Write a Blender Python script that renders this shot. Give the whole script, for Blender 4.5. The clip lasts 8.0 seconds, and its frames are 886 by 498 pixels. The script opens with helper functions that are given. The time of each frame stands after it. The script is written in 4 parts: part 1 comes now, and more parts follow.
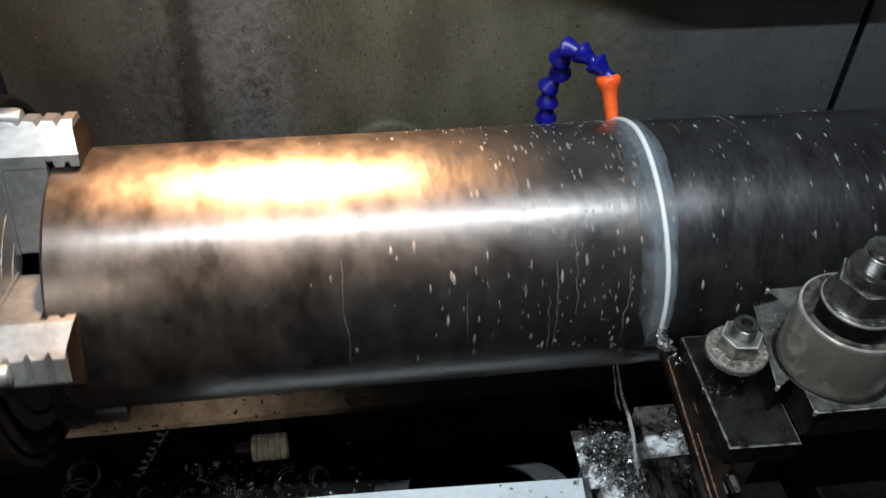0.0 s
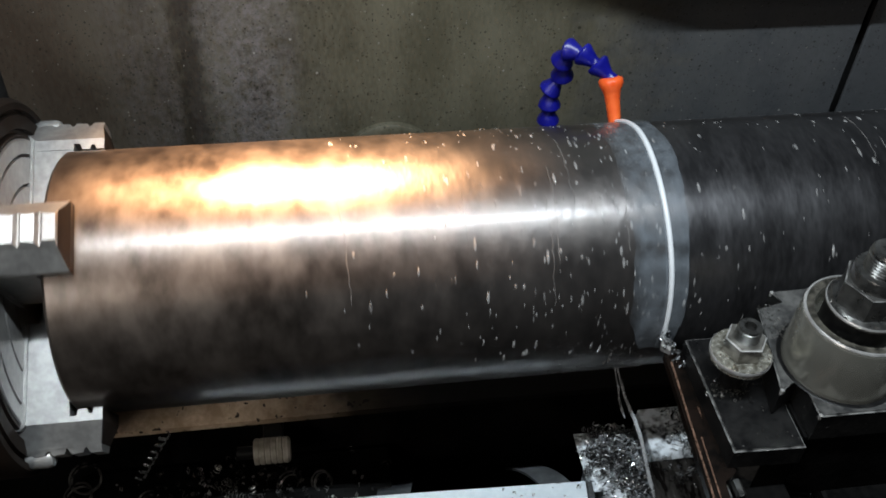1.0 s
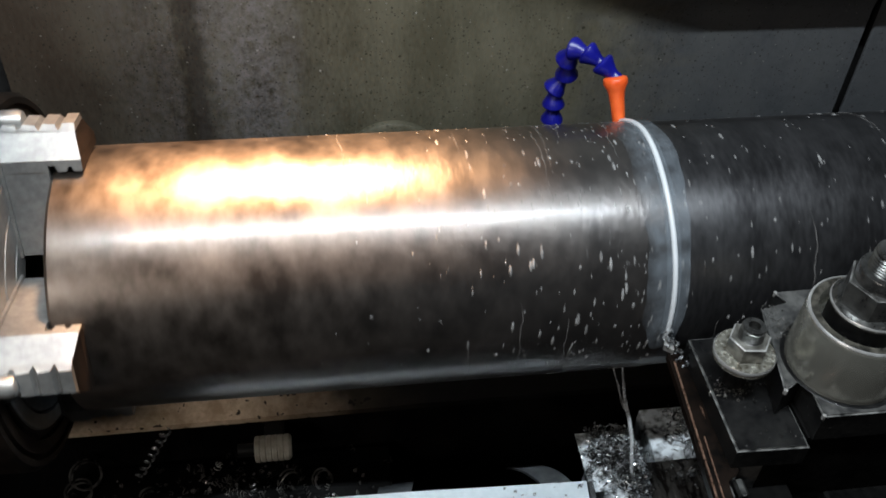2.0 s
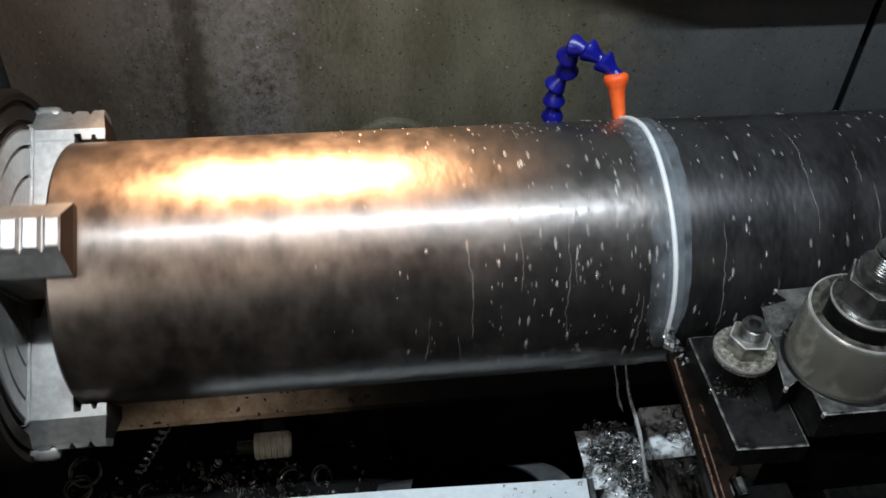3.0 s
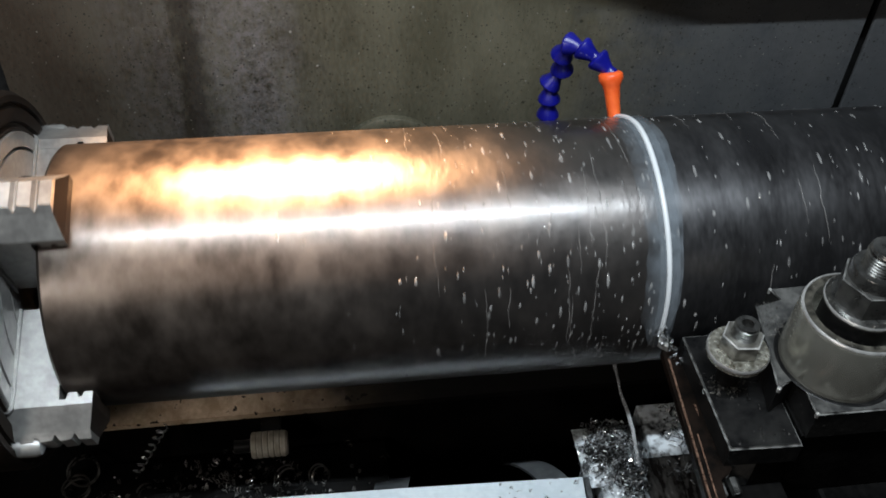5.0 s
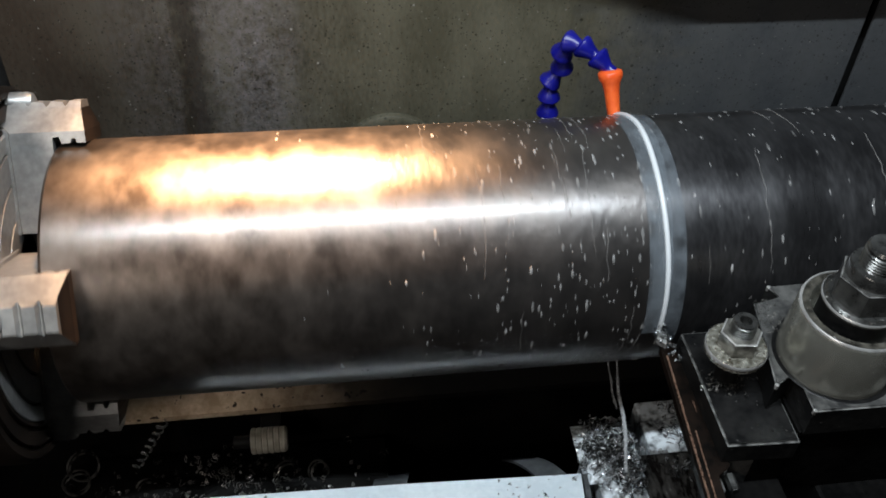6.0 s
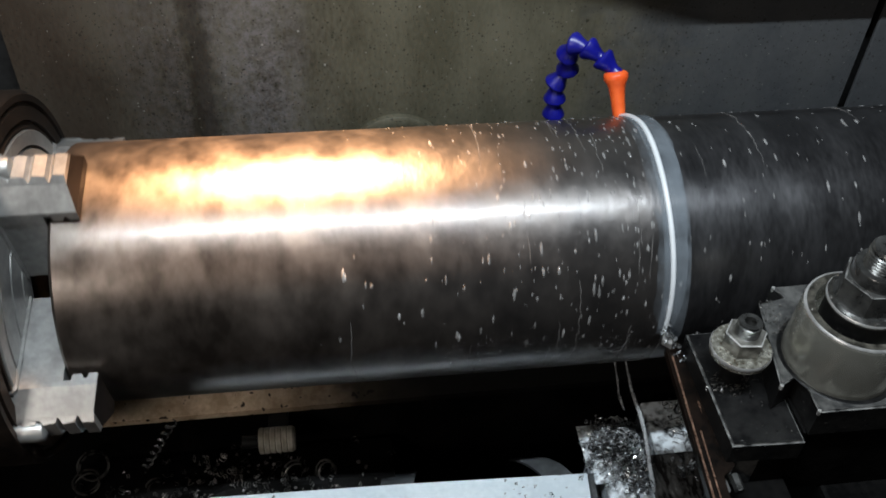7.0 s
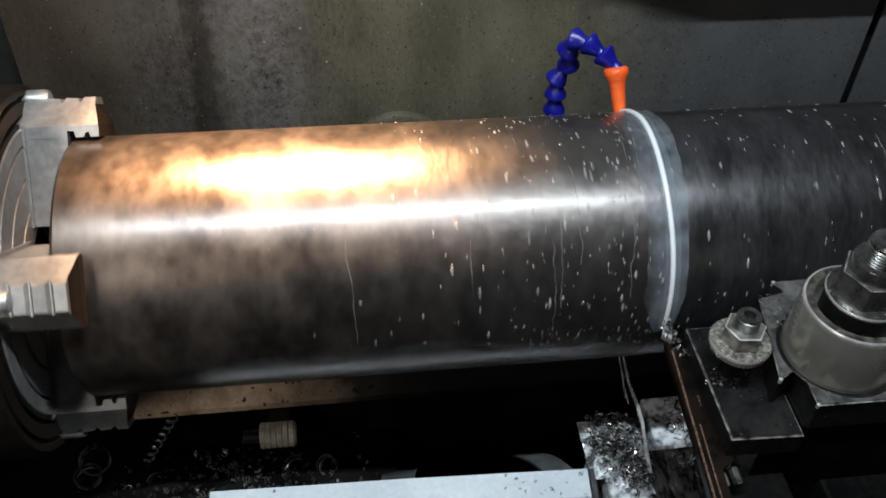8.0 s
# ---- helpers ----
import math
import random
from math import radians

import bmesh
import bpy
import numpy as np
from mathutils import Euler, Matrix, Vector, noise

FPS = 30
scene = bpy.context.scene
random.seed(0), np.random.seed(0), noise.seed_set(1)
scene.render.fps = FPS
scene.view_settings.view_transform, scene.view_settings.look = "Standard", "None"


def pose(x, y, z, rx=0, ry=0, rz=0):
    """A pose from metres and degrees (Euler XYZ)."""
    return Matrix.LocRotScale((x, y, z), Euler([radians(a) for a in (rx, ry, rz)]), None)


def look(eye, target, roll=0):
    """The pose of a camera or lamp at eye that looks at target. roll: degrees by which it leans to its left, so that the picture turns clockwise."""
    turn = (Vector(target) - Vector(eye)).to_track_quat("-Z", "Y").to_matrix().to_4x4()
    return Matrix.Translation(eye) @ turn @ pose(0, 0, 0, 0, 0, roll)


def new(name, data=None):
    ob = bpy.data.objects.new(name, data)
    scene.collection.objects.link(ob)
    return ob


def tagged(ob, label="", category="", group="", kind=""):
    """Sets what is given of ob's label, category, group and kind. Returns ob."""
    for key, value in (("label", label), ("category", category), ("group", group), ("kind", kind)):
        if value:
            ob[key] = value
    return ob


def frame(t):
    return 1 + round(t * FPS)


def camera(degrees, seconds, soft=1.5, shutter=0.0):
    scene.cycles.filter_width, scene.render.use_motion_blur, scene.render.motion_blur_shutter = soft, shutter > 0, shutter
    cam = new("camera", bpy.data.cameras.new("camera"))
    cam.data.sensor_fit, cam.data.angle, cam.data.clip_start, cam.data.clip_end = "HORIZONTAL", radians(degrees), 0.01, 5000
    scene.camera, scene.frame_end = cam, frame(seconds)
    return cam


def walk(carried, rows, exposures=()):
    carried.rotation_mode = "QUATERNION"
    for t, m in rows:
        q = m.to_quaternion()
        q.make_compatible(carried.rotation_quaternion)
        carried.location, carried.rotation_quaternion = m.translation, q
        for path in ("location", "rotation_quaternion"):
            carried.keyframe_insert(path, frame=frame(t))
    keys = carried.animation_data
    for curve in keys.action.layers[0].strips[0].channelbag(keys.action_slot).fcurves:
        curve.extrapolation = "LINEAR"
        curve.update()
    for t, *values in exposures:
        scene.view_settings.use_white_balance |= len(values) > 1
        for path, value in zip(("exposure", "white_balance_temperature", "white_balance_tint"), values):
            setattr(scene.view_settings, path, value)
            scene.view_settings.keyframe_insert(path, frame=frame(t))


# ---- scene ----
cam = camera(52.0, 8.0, soft=1.75, shutter=0.12)
walk(cam, [
    (0.0, pose(-0.0002, -0.4415, 0.4227, 46.963, -2.124, -7.895)),
    (0.5, pose(-0.0014, -0.4401, 0.4221, 47.000, -2.166, -7.790)),
    (1.0, pose(-0.0008, -0.4389, 0.4222, 47.020, -2.010, -7.935)),
    (1.5, pose(-0.0034, -0.4398, 0.4204, 47.130, -2.280, -7.781)),
    (3.0, pose(-0.0032, -0.4390, 0.4193, 46.930, -2.410, -7.604)),
    (3.5, pose(0.0000, -0.4383, 0.4230, 46.650, -2.110, -7.437)),
    (4.0, pose(0.0029, -0.4368, 0.4232, 46.520, -2.040, -7.428)),
    (4.5, pose(0.0050, -0.4365, 0.4222, 46.520, -1.940, -7.483)),
    (6.0, pose(0.0040, -0.4396, 0.4226, 46.460, -2.180, -7.367)),
    (6.5, pose(0.0039, -0.4412, 0.4237, 46.510, -2.030, -7.266)),
    (7.0, pose(0.0044, -0.4411, 0.4262, 46.370, -1.800, -7.090)),
    (7.5, pose(0.0056, -0.4434, 0.4250, 46.500, -1.840, -6.880)),
    (8.0, pose(0.0061, -0.4456, 0.4241, 46.459, -1.690, -6.870)),
])

# ---- light ----
world = bpy.data.worlds.new("workshop_air")
scene.world = world
world.use_nodes = True
world.node_tree.nodes["Background"].inputs[0].default_value = (0.55, 0.6, 0.65, 1)
world.node_tree.nodes["Background"].inputs[1].default_value = 0.006


def area_lamp(name, m, sx, sy, watts, colour):
    d = bpy.data.lights.new(name, "AREA")
    d.shape, d.size, d.size_y, d.energy, d.color = "RECTANGLE", sx, sy, watts, colour
    ob = new(name, d)
    ob.matrix_world = m
    return ob


# the tube lamp over the operator's side, whose line runs along the bar
area_lamp("tube_lamp", look((0.05, -0.24, 0.78), (0.05, -0.02, 0.0)), 0.72, 0.020, 10.4, (0.83, 0.93, 1.0))
# the shop's light in front of the machine, on the headstock's side
area_lamp("shop_light", look((-0.62, -0.88, 0.62), (0.0, 0.0, -0.05)), 0.32, 0.22, 3.3, (1.0, 0.93, 0.86))
# the warm halogen work light over the chuck
d = bpy.data.lights.new("halogen_lamp", "SPOT")
d.energy, d.color, d.spot_size, d.spot_blend, d.shadow_soft_size = 108.0, (1.0, 0.56, 0.28), radians(38), 0.9, 0.045
halogen = new("halogen_lamp", d)
halogen.matrix_world = look((-0.032, 0.21, 0.48), (-0.026, 0.0, 0.08))


# ---- materials ----
def mat(name, c1, c2, scale=20.0, rough=(0.4, 0.6), metal=0.0, bump=0.2, stretch=(1, 1, 1), fine=220.0, depth=0.001, fleck=None, coat=0.0, at=(0.4, 0.65), spec=0.5):
    """Two colours mixed by noise at two scales, with roughness, relief and optional dark or light flecks."""
    m = bpy.data.materials.new(name)
    m.use_nodes = True
    nt, N = m.node_tree, m.node_tree.nodes
    L = nt.links.new
    b = N["Principled BSDF"]
    tc, mp = N.new("ShaderNodeTexCoord"), N.new("ShaderNodeMapping")
    mp.inputs["Scale"].default_value = stretch
    L(tc.outputs["Object"], mp.inputs["Vector"])
    big, small = N.new("ShaderNodeTexNoise"), N.new("ShaderNodeTexNoise")
    big.inputs["Scale"].default_value, big.inputs["Detail"].default_value = scale, 6
    small.inputs["Scale"].default_value, small.inputs["Detail"].default_value = fine, 4
    for n in (big, small):
        L(mp.outputs[0], n.inputs["Vector"])
    mix = N.new("ShaderNodeMath")
    mix.operation = "MULTIPLY_ADD"
    mix.inputs[1].default_value = 0.35
    L(small.outputs[0], mix.inputs[0])
    half = N.new("ShaderNodeMath")
    half.operation = "MULTIPLY"
    half.inputs[1].default_value = 0.65
    L(big.outputs[0], half.inputs[0])
    L(half.outputs[0], mix.inputs[2])
    ramp = N.new("ShaderNodeValToRGB")
    ramp.color_ramp.elements[0].position, ramp.color_ramp.elements[1].position = at
    ramp.color_ramp.elements[0].color, ramp.color_ramp.elements[1].color = (*c1, 1), (*c2, 1)
    L(mix.outputs[0], ramp.inputs[0])
    colour = ramp.outputs[0]
    if fleck:
        f_colour, f_scale, f_at = fleck
        v = N.new("ShaderNodeTexNoise")
        v.inputs["Scale"].default_value, v.inputs["Detail"].default_value = f_scale, 2
        L(tc.outputs["Object"], v.inputs["Vector"])
        r2 = N.new("ShaderNodeMapRange")
        r2.inputs[1].default_value, r2.inputs[2].default_value = f_at, f_at + 0.04
        L(v.outputs[0], r2.inputs[0])
        mx = N.new("ShaderNodeMixRGB")
        mx.inputs[2].default_value = (*f_colour, 1)
        L(r2.outputs[0], mx.inputs[0])
        L(colour, mx.inputs[1])
        colour = mx.outputs[0]
    L(colour, b.inputs["Base Color"])
    rr = N.new("ShaderNodeMapRange")
    rr.inputs[1].default_value, rr.inputs[2].default_value = 0.3, 0.7
    rr.inputs[3].default_value, rr.inputs[4].default_value = rough
    L(mix.outputs[0], rr.inputs[0])
    L(rr.outputs[0], b.inputs["Roughness"])
    b.inputs["Metallic"].default_value = metal
    b.inputs["Specular IOR Level"].default_value = spec
    b.inputs["Coat Weight"].default_value = coat
    b.inputs["Coat Roughness"].default_value = 0.12
    if bump:
        bp = N.new("ShaderNodeBump")
        bp.inputs["Strength"].default_value, bp.inputs["Distance"].default_value = bump, depth
        L(mix.outputs[0], bp.inputs["Height"])
        L(bp.outputs[0], b.inputs["Normal"])
    return m


STEEL = mat("bare_steel", (0.27, 0.265, 0.258), (0.45, 0.445, 0.43), 30, (0.32, 0.48), 0.65, 0.12)
CHUCK = mat("chuck_iron", (0.011, 0.007, 0.005), (0.034, 0.021, 0.014), 30, (0.5, 0.7), 0.6, 0.2)
SCALE = mat("mill_scale", (0.068, 0.054, 0.045), (0.190, 0.158, 0.136), 24, (0.30, 0.45), 0.89, 0.09, (1.5, 1, 1), 75, 0.0005, at=(0.36, 0.64), coat=0.40)
SCALE.node_tree.nodes["Principled BSDF"].inputs["Coat Roughness"].default_value = 0.21
# water rippling on the scale, strongest near the stream
_nt = SCALE.node_tree
_b = _nt.nodes["Principled BSDF"]
_old = _b.inputs["Normal"].links[0].from_socket
_tc, _mp, _ns, _sp, _mr, _bp = (_nt.nodes.new("ShaderNode" + k) for k in ("TexCoord", "Mapping", "TexNoise", "SeparateXYZ", "MapRange", "Bump"))
_mp.inputs["Scale"].default_value = (1.6, 1.0, 1.0)
_ns.inputs["Scale"].default_value, _ns.inputs["Detail"].default_value = 95, 2
_nt.links.new(_tc.outputs["Object"], _mp.inputs["Vector"])
_nt.links.new(_mp.outputs[0], _ns.inputs["Vector"])
_nt.links.new(_tc.outputs["Object"], _sp.inputs[0])
_mr.inputs[1].default_value, _mr.inputs[2].default_value, _mr.inputs[3].default_value, _mr.inputs[4].default_value = -0.10, 0.14, 0.03, 0.40
_nt.links.new(_sp.outputs[0], _mr.inputs[0])
_nt.links.new(_mr.outputs[0], _bp.inputs["Strength"])
_bp.inputs["Distance"].default_value = 0.0008
_nt.links.new(_ns.outputs[0], _bp.inputs["Height"])
_nt.links.new(_old, _bp.inputs["Normal"])
_nt.links.new(_bp.outputs[0], _b.inputs["Normal"])
_nt.links.new(_bp.outputs[0], _b.inputs["Coat Normal"])
TURNED = mat("turned_steel", (0.058, 0.057, 0.060), (0.118, 0.116, 0.120), 14, (0.26, 0.40), 0.88, 0.20, (3, 1, 1), 120, 0.00015, coat=0.2)
TURNED.node_tree.nodes["Principled BSDF"].inputs["Coat Roughness"].default_value = 0.25
BLACK = mat("black_oxide", (0.004, 0.004, 0.0043), (0.013, 0.0126, 0.0122), 50, (0.25, 0.42), 0.0, 0.12, fine=300, fleck=((0.07, 0.068, 0.065), 420, 0.71), spec=0.17)
EDGE = mat("worn_steel", (0.42, 0.41, 0.40), (0.68, 0.67, 0.65), 70, (0.25, 0.42), 0.65, 0.2)
WORN = mat("worn_edge", (0.02, 0.02, 0.02), (0.26, 0.256, 0.245), 130, (0.3, 0.5), 0.5, 0.1, at=(0.36, 0.60))
COPPER = mat("brown_worn_edge", (0.05, 0.024, 0.015), (0.46, 0.28, 0.20), 800, (0.2, 0.4), 0.7, 0.3, fine=1600, at=(0.34, 0.66))
COLLAR = mat("collar_steel", (0.34, 0.33, 0.285), (0.50, 0.49, 0.43), 30, (0.18, 0.30), 0.78, 0.15, fine=400)
NUT = mat("nut_steel", (0.20, 0.185, 0.145), (0.70, 0.68, 0.60), 300, (0.18, 0.32), 0.75, 0.40, fleck=((0.12, 0.09, 0.06), 380, 0.62))
NUT_MID = mat("nut_mid_steel", (0.12, 0.114, 0.10), (0.40, 0.385, 0.35), 140, (0.16, 0.28), 0.62, 0.10)
NUT_DARK = mat("dark_nut_steel", (0.07, 0.069, 0.066), (0.17, 0.168, 0.16), 90, (0.22, 0.38), 0.8, 0.10)
RUST = mat("rusty_shank", (0.0035, 0.0030, 0.0027), (0.011, 0.0065, 0.0045), 60, (0.22, 0.5), 0.0, 0.3, spec=0.08)
WALL = mat("grimy_paint", (0.030, 0.026, 0.017), (0.132, 0.120, 0.087), 11, (0.34, 0.60), 0.0, 0.8, (2.0, 1, 0.8), 150, 0.0008, ((0.012, 0.011, 0.008), 170, 0.67), at=(0.39, 0.61))
_nt = WALL.node_tree
_b = _nt.nodes["Principled BSDF"]
_old = _b.inputs["Base Color"].links[0].from_socket
_tc, _sep, _ns, _add, _rp, _mx = (_nt.nodes.new("ShaderNode" + k) for k in ("TexCoord", "SeparateXYZ", "TexNoise", "Math", "ValToRGB", "MixRGB"))
_map = _nt.nodes.new("ShaderNodeMapping")
_map.inputs["Scale"].default_value = (1.0, 1.0, 0.16)
_nt.links.new(_tc.outputs["Object"], _map.inputs["Vector"])
_nt.links.new(_map.outputs[0], _ns.inputs["Vector"])
_ns.inputs["Scale"].default_value, _ns.inputs["Detail"].default_value = 26, 7
_nt.links.new(_tc.outputs["Object"], _sep.inputs[0])
_add.operation, _add.inputs[1].default_value = "MULTIPLY_ADD", 0.07
_nt.links.new(_ns.outputs[0], _add.inputs[0])
_nt.links.new(_sep.outputs[0], _add.inputs[2])
# pale worn streak between runs of brown grime, at these places along the panel
_cr = _rp.color_ramp
_cr.interpolation = "EASE"
for _p, _c in ((0.02, 0.0), (0.07, 0.05), (0.11, 0.45), (0.142, 0.50), (0.156, 0.02), (0.178, 0.75), (0.225, 1.0), (0.262, 0.15), (0.32, 0.0)):
    _e = _cr.elements.new(_p)
    _e.color = (_c, _c, _c, 1)
_cr.elements.remove(_cr.elements[0])
_sh = _nt.nodes.new("ShaderNodeMath")
_sh.inputs[1].default_value = 0.24
_nt.links.new(_add.outputs[0], _sh.inputs[0])
_nt.links.new(_sh.outputs[0], _rp.inputs[0])
_n2, _r2, _ml = (_nt.nodes.new("ShaderNode" + k) for k in ("TexNoise", "MapRange", "Math"))
_n2.inputs["Scale"].default_value, _n2.inputs["Detail"].default_value, _n2.inputs["Roughness"].default_value = 90, 8, 0.8
_nt.links.new(_tc.outputs["Object"], _n2.inputs["Vector"])
_r2.inputs[1].default_value, _r2.inputs[2].default_value = 0.38, 0.60
_nt.links.new(_n2.outputs[0], _r2.inputs[0])
_ml.operation = "MULTIPLY"
_nt.links.new(_r2.outputs[0], _ml.inputs[0])
_nt.links.new(_rp.outputs[0], _ml.inputs[1])
_mx.inputs[2].default_value = (0.200, 0.182, 0.178, 1)
_nt.links.new(_ml.outputs[0], _mx.inputs[0])
_nt.links.new(_old, _mx.inputs[1])
_nt.links.new(_mx.outputs[0], _b.inputs["Base Color"])


def tint_along_x(m, stops, colour, wobble, scale=40):
    """Mixes colour into material m along x by (place, amount) stops, with an uneven edge."""
    nt = m.node_tree
    b = nt.nodes["Principled BSDF"]
    old = b.inputs["Base Color"].links[0].from_socket
    tc, sp, ns, ma, mr, rp, mx = (nt.nodes.new("ShaderNode" + k) for k in ("TexCoord", "SeparateXYZ", "TexNoise", "Math", "MapRange", "ValToRGB", "MixRGB"))
    ns.inputs["Scale"].default_value, ns.inputs["Detail"].default_value = scale, 6
    nt.links.new(tc.outputs["Object"], sp.inputs[0])
    nt.links.new(tc.outputs["Object"], ns.inputs["Vector"])
    ma.operation, ma.inputs[1].default_value = "MULTIPLY_ADD", wobble
    nt.links.new(ns.outputs[0], ma.inputs[0])
    nt.links.new(sp.outputs[0], ma.inputs[2])
    x0, x1 = stops[0][0], stops[-1][0]
    mr.inputs[1].default_value, mr.inputs[2].default_value = x0 + wobble / 2, x1 + wobble / 2
    nt.links.new(ma.outputs[0], mr.inputs[0])
    for x, k in stops[1:-1]:
        rp.color_ramp.elements.new((x - x0) / (x1 - x0))
    for e, (x, k) in zip(rp.color_ramp.elements, stops):
        e.color = (k, k, k, 1)
    nt.links.new(mr.outputs[0], rp.inputs[0])
    nt.links.new(rp.outputs[0], mx.inputs[0])
    nt.links.new(old, mx.inputs[1])
    mx.inputs[2].default_value = (*colour, 1)
    nt.links.new(mx.outputs[0], b.inputs["Base Color"])


tint_along_x(SCALE, ((-0.06, 0.0), (0.04, 0.35), (0.12, 0.60), (0.21, 0.70)), (0.098, 0.096, 0.098), 0.06)
# the panel is more olive in its middle and blue-grey towards the right
tint_along_x(WALL, ((-0.05, 0.0), (0.02, 0.35), (0.14, 0.55), (0.24, 0.5), (0.32, 0.15), (0.45, 0.0)), (0.160, 0.148, 0.100), 0.10)
tint_along_x(WALL, ((0.24, 0.0), (0.36, 0.75), (0.6, 0.85)), (0.080, 0.087, 0.096), 0.14)
tint_along_x(WALL, ((-0.128, 0.0), (-0.119, 0.55), (-0.110, 0.60), (-0.098, 0.0)), (0.026, 0.022, 0.021), 0.035, 70)
tint_along_x(WALL, ((-0.30, 0.8), (-0.22, 0.75), (-0.16, 0.40), (-0.08, 0.0)), (0.060, 0.042, 0.031), 0.06)


def specks(m, scale, size, share, colour):
    """Spatter: a dot in some of the cells of a cell pattern."""
    nt = m.node_tree
    b = nt.nodes["Principled BSDF"]
    old = b.inputs["Base Color"].links[0].from_socket
    tc, vo, sp, lt, rnd, mul, mx = (nt.nodes.new("ShaderNode" + k) for k in ("TexCoord", "TexVoronoi", "SeparateColor", "Math", "Math", "Math", "MixRGB"))
    vo.inputs["Scale"].default_value = scale
    nt.links.new(tc.outputs["Object"], vo.inputs["Vector"])
    nt.links.new(vo.outputs["Color"], sp.inputs[0])
    # the dot's radius follows the cell's own random number, so that most cells stay bare
    rnd.operation, rnd.inputs[1].default_value, rnd.inputs[2].default_value = "MULTIPLY_ADD", size / share, size * (1 - 1 / share)
    nt.links.new(sp.outputs[0], rnd.inputs[0])
    lt.operation = "LESS_THAN"
    nt.links.new(vo.outputs["Distance"], lt.inputs[0])
    nt.links.new(rnd.outputs[0], lt.inputs[1])
    mul.operation, mul.inputs[1].default_value = "MULTIPLY", 0.62
    nt.links.new(lt.outputs[0], mul.inputs[0])
    nt.links.new(mul.outputs[0], mx.inputs[0])
    nt.links.new(old, mx.inputs[1])
    mx.inputs[2].default_value = (*colour, 1)
    nt.links.new(mx.outputs[0], b.inputs["Base Color"])


specks(WALL, 135, 0.20, 0.20, (0.014, 0.012, 0.008))
specks(WALL, 85, 0.17, 0.15, (0.016, 0.015, 0.010))
specks(WALL, 210, 0.26, 0.30, (0.016, 0.015, 0.010))
specks(WALL, 360, 0.34, 0.45, (0.022, 0.020, 0.014))
specks(WALL, 90, 0.12, 0.10, (0.46, 0.45, 0.42))
specks(WALL, 260, 0.22, 0.12, (0.30, 0.29, 0.26))
POST = mat("worn_black_steel", (0.038, 0.038, 0.0385), (0.150, 0.147, 0.140), 60, (0.28, 0.44), 0.45, 0.15, fine=260, fleck=((0.20, 0.195, 0.185), 330, 0.68), spec=0.3)
DARK = mat("dark_paint", (0.012, 0.012, 0.012), (0.03, 0.03, 0.03), 20, (0.5, 0.7), 0.0, 0.2)
# near black, so that low parts hold their deep shade by colour
SHADE_BLACK = mat("shade_black", (0.0016, 0.0016, 0.0016), (0.005, 0.0046, 0.0044), 25, (0.4, 0.65), 0.0, 0.5, spec=0.05)
PALE = mat("pale_paint", (0.50, 0.56, 0.60), (0.66, 0.71, 0.74), 18, (0.3, 0.5), 0.0, 0.1, fleck=((0.10, 0.10, 0.10), 120, 0.70))
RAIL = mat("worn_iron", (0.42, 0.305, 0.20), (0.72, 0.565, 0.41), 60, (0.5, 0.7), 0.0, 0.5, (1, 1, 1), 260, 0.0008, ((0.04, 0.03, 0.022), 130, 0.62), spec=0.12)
DIRTY = mat("dirty_steel", (0.02, 0.019, 0.016), (0.14, 0.128, 0.105), 160, (0.3, 0.5), 0.5, 0.4, at=(0.38, 0.62))
WET_PALE = mat("wet_pale_paint", (0.03, 0.031, 0.032), (0.74, 0.79, 0.83), 60, (0.12, 0.35), 0.0, 0.2, at=(0.39, 0.54))
SLUDGE = mat("oily_brown_plate", (0.006, 0.005, 0.0045), (0.085, 0.080, 0.074), 55, (0.12, 0.3), 0.0, 0.4, (1.6, 0.5, 1), at=(0.42, 0.68))
# pale paint darkened in its colour for plates that stand in shade
DIM_PALE = mat("dimmed_pale_plate", (0.008, 0.0082, 0.0085), (0.115, 0.122, 0.128), 30, (0.3, 0.5), 0.0, 0.2, at=(0.36, 0.68))
CREAM = mat("cream_sleeve", (0.26, 0.235, 0.19), (0.46, 0.43, 0.37), 70, (0.4, 0.6), 0.1, 0.1)
# away from the chuck the way lies unlit: that shade is in its colour
tint_along_x(RAIL, ((-0.09, 0.0), (-0.04, 0.55), (0.01, 0.96), (0.06, 1.0)), (0.004, 0.0037, 0.0034), 0.05)
BLUE = mat("blue_plastic", (0.003, 0.004, 0.13), (0.006, 0.007, 0.21), 40, (0.22, 0.38), 0.0, 0.05)
ORANGE = mat("orange_plastic", (0.75, 0.085, 0.015), (0.88, 0.15, 0.03), 50, (0.3, 0.45), 0.0, 0.08)
SWARF = mat("bright_swarf", (0.36, 0.37, 0.39), (0.80, 0.82, 0.85), 90, (0.15, 0.38), 0.75, 0.1)
_t = SWARF.node_tree
_g, _c = _t.nodes.new("ShaderNodeNewGeometry"), _t.nodes.new("ShaderNodeValToRGB")
_c.color_ramp.elements[0].color, _c.color_ramp.elements[1].color = (0.045, 0.044, 0.043, 1), (0.92, 0.94, 0.96, 1)
_c.color_ramp.elements[0].position = 0.36
_t.links.new(_g.outputs["Random Per Island"], _c.inputs[0])
_t.links.new(_c.outputs[0], _t.nodes["Principled BSDF"].inputs["Base Color"])
SWARF_DARK = mat("dark_swarf", (0.05, 0.047, 0.044), (0.42, 0.40, 0.37), 90, (0.2, 0.45), 0.85, 0.1)
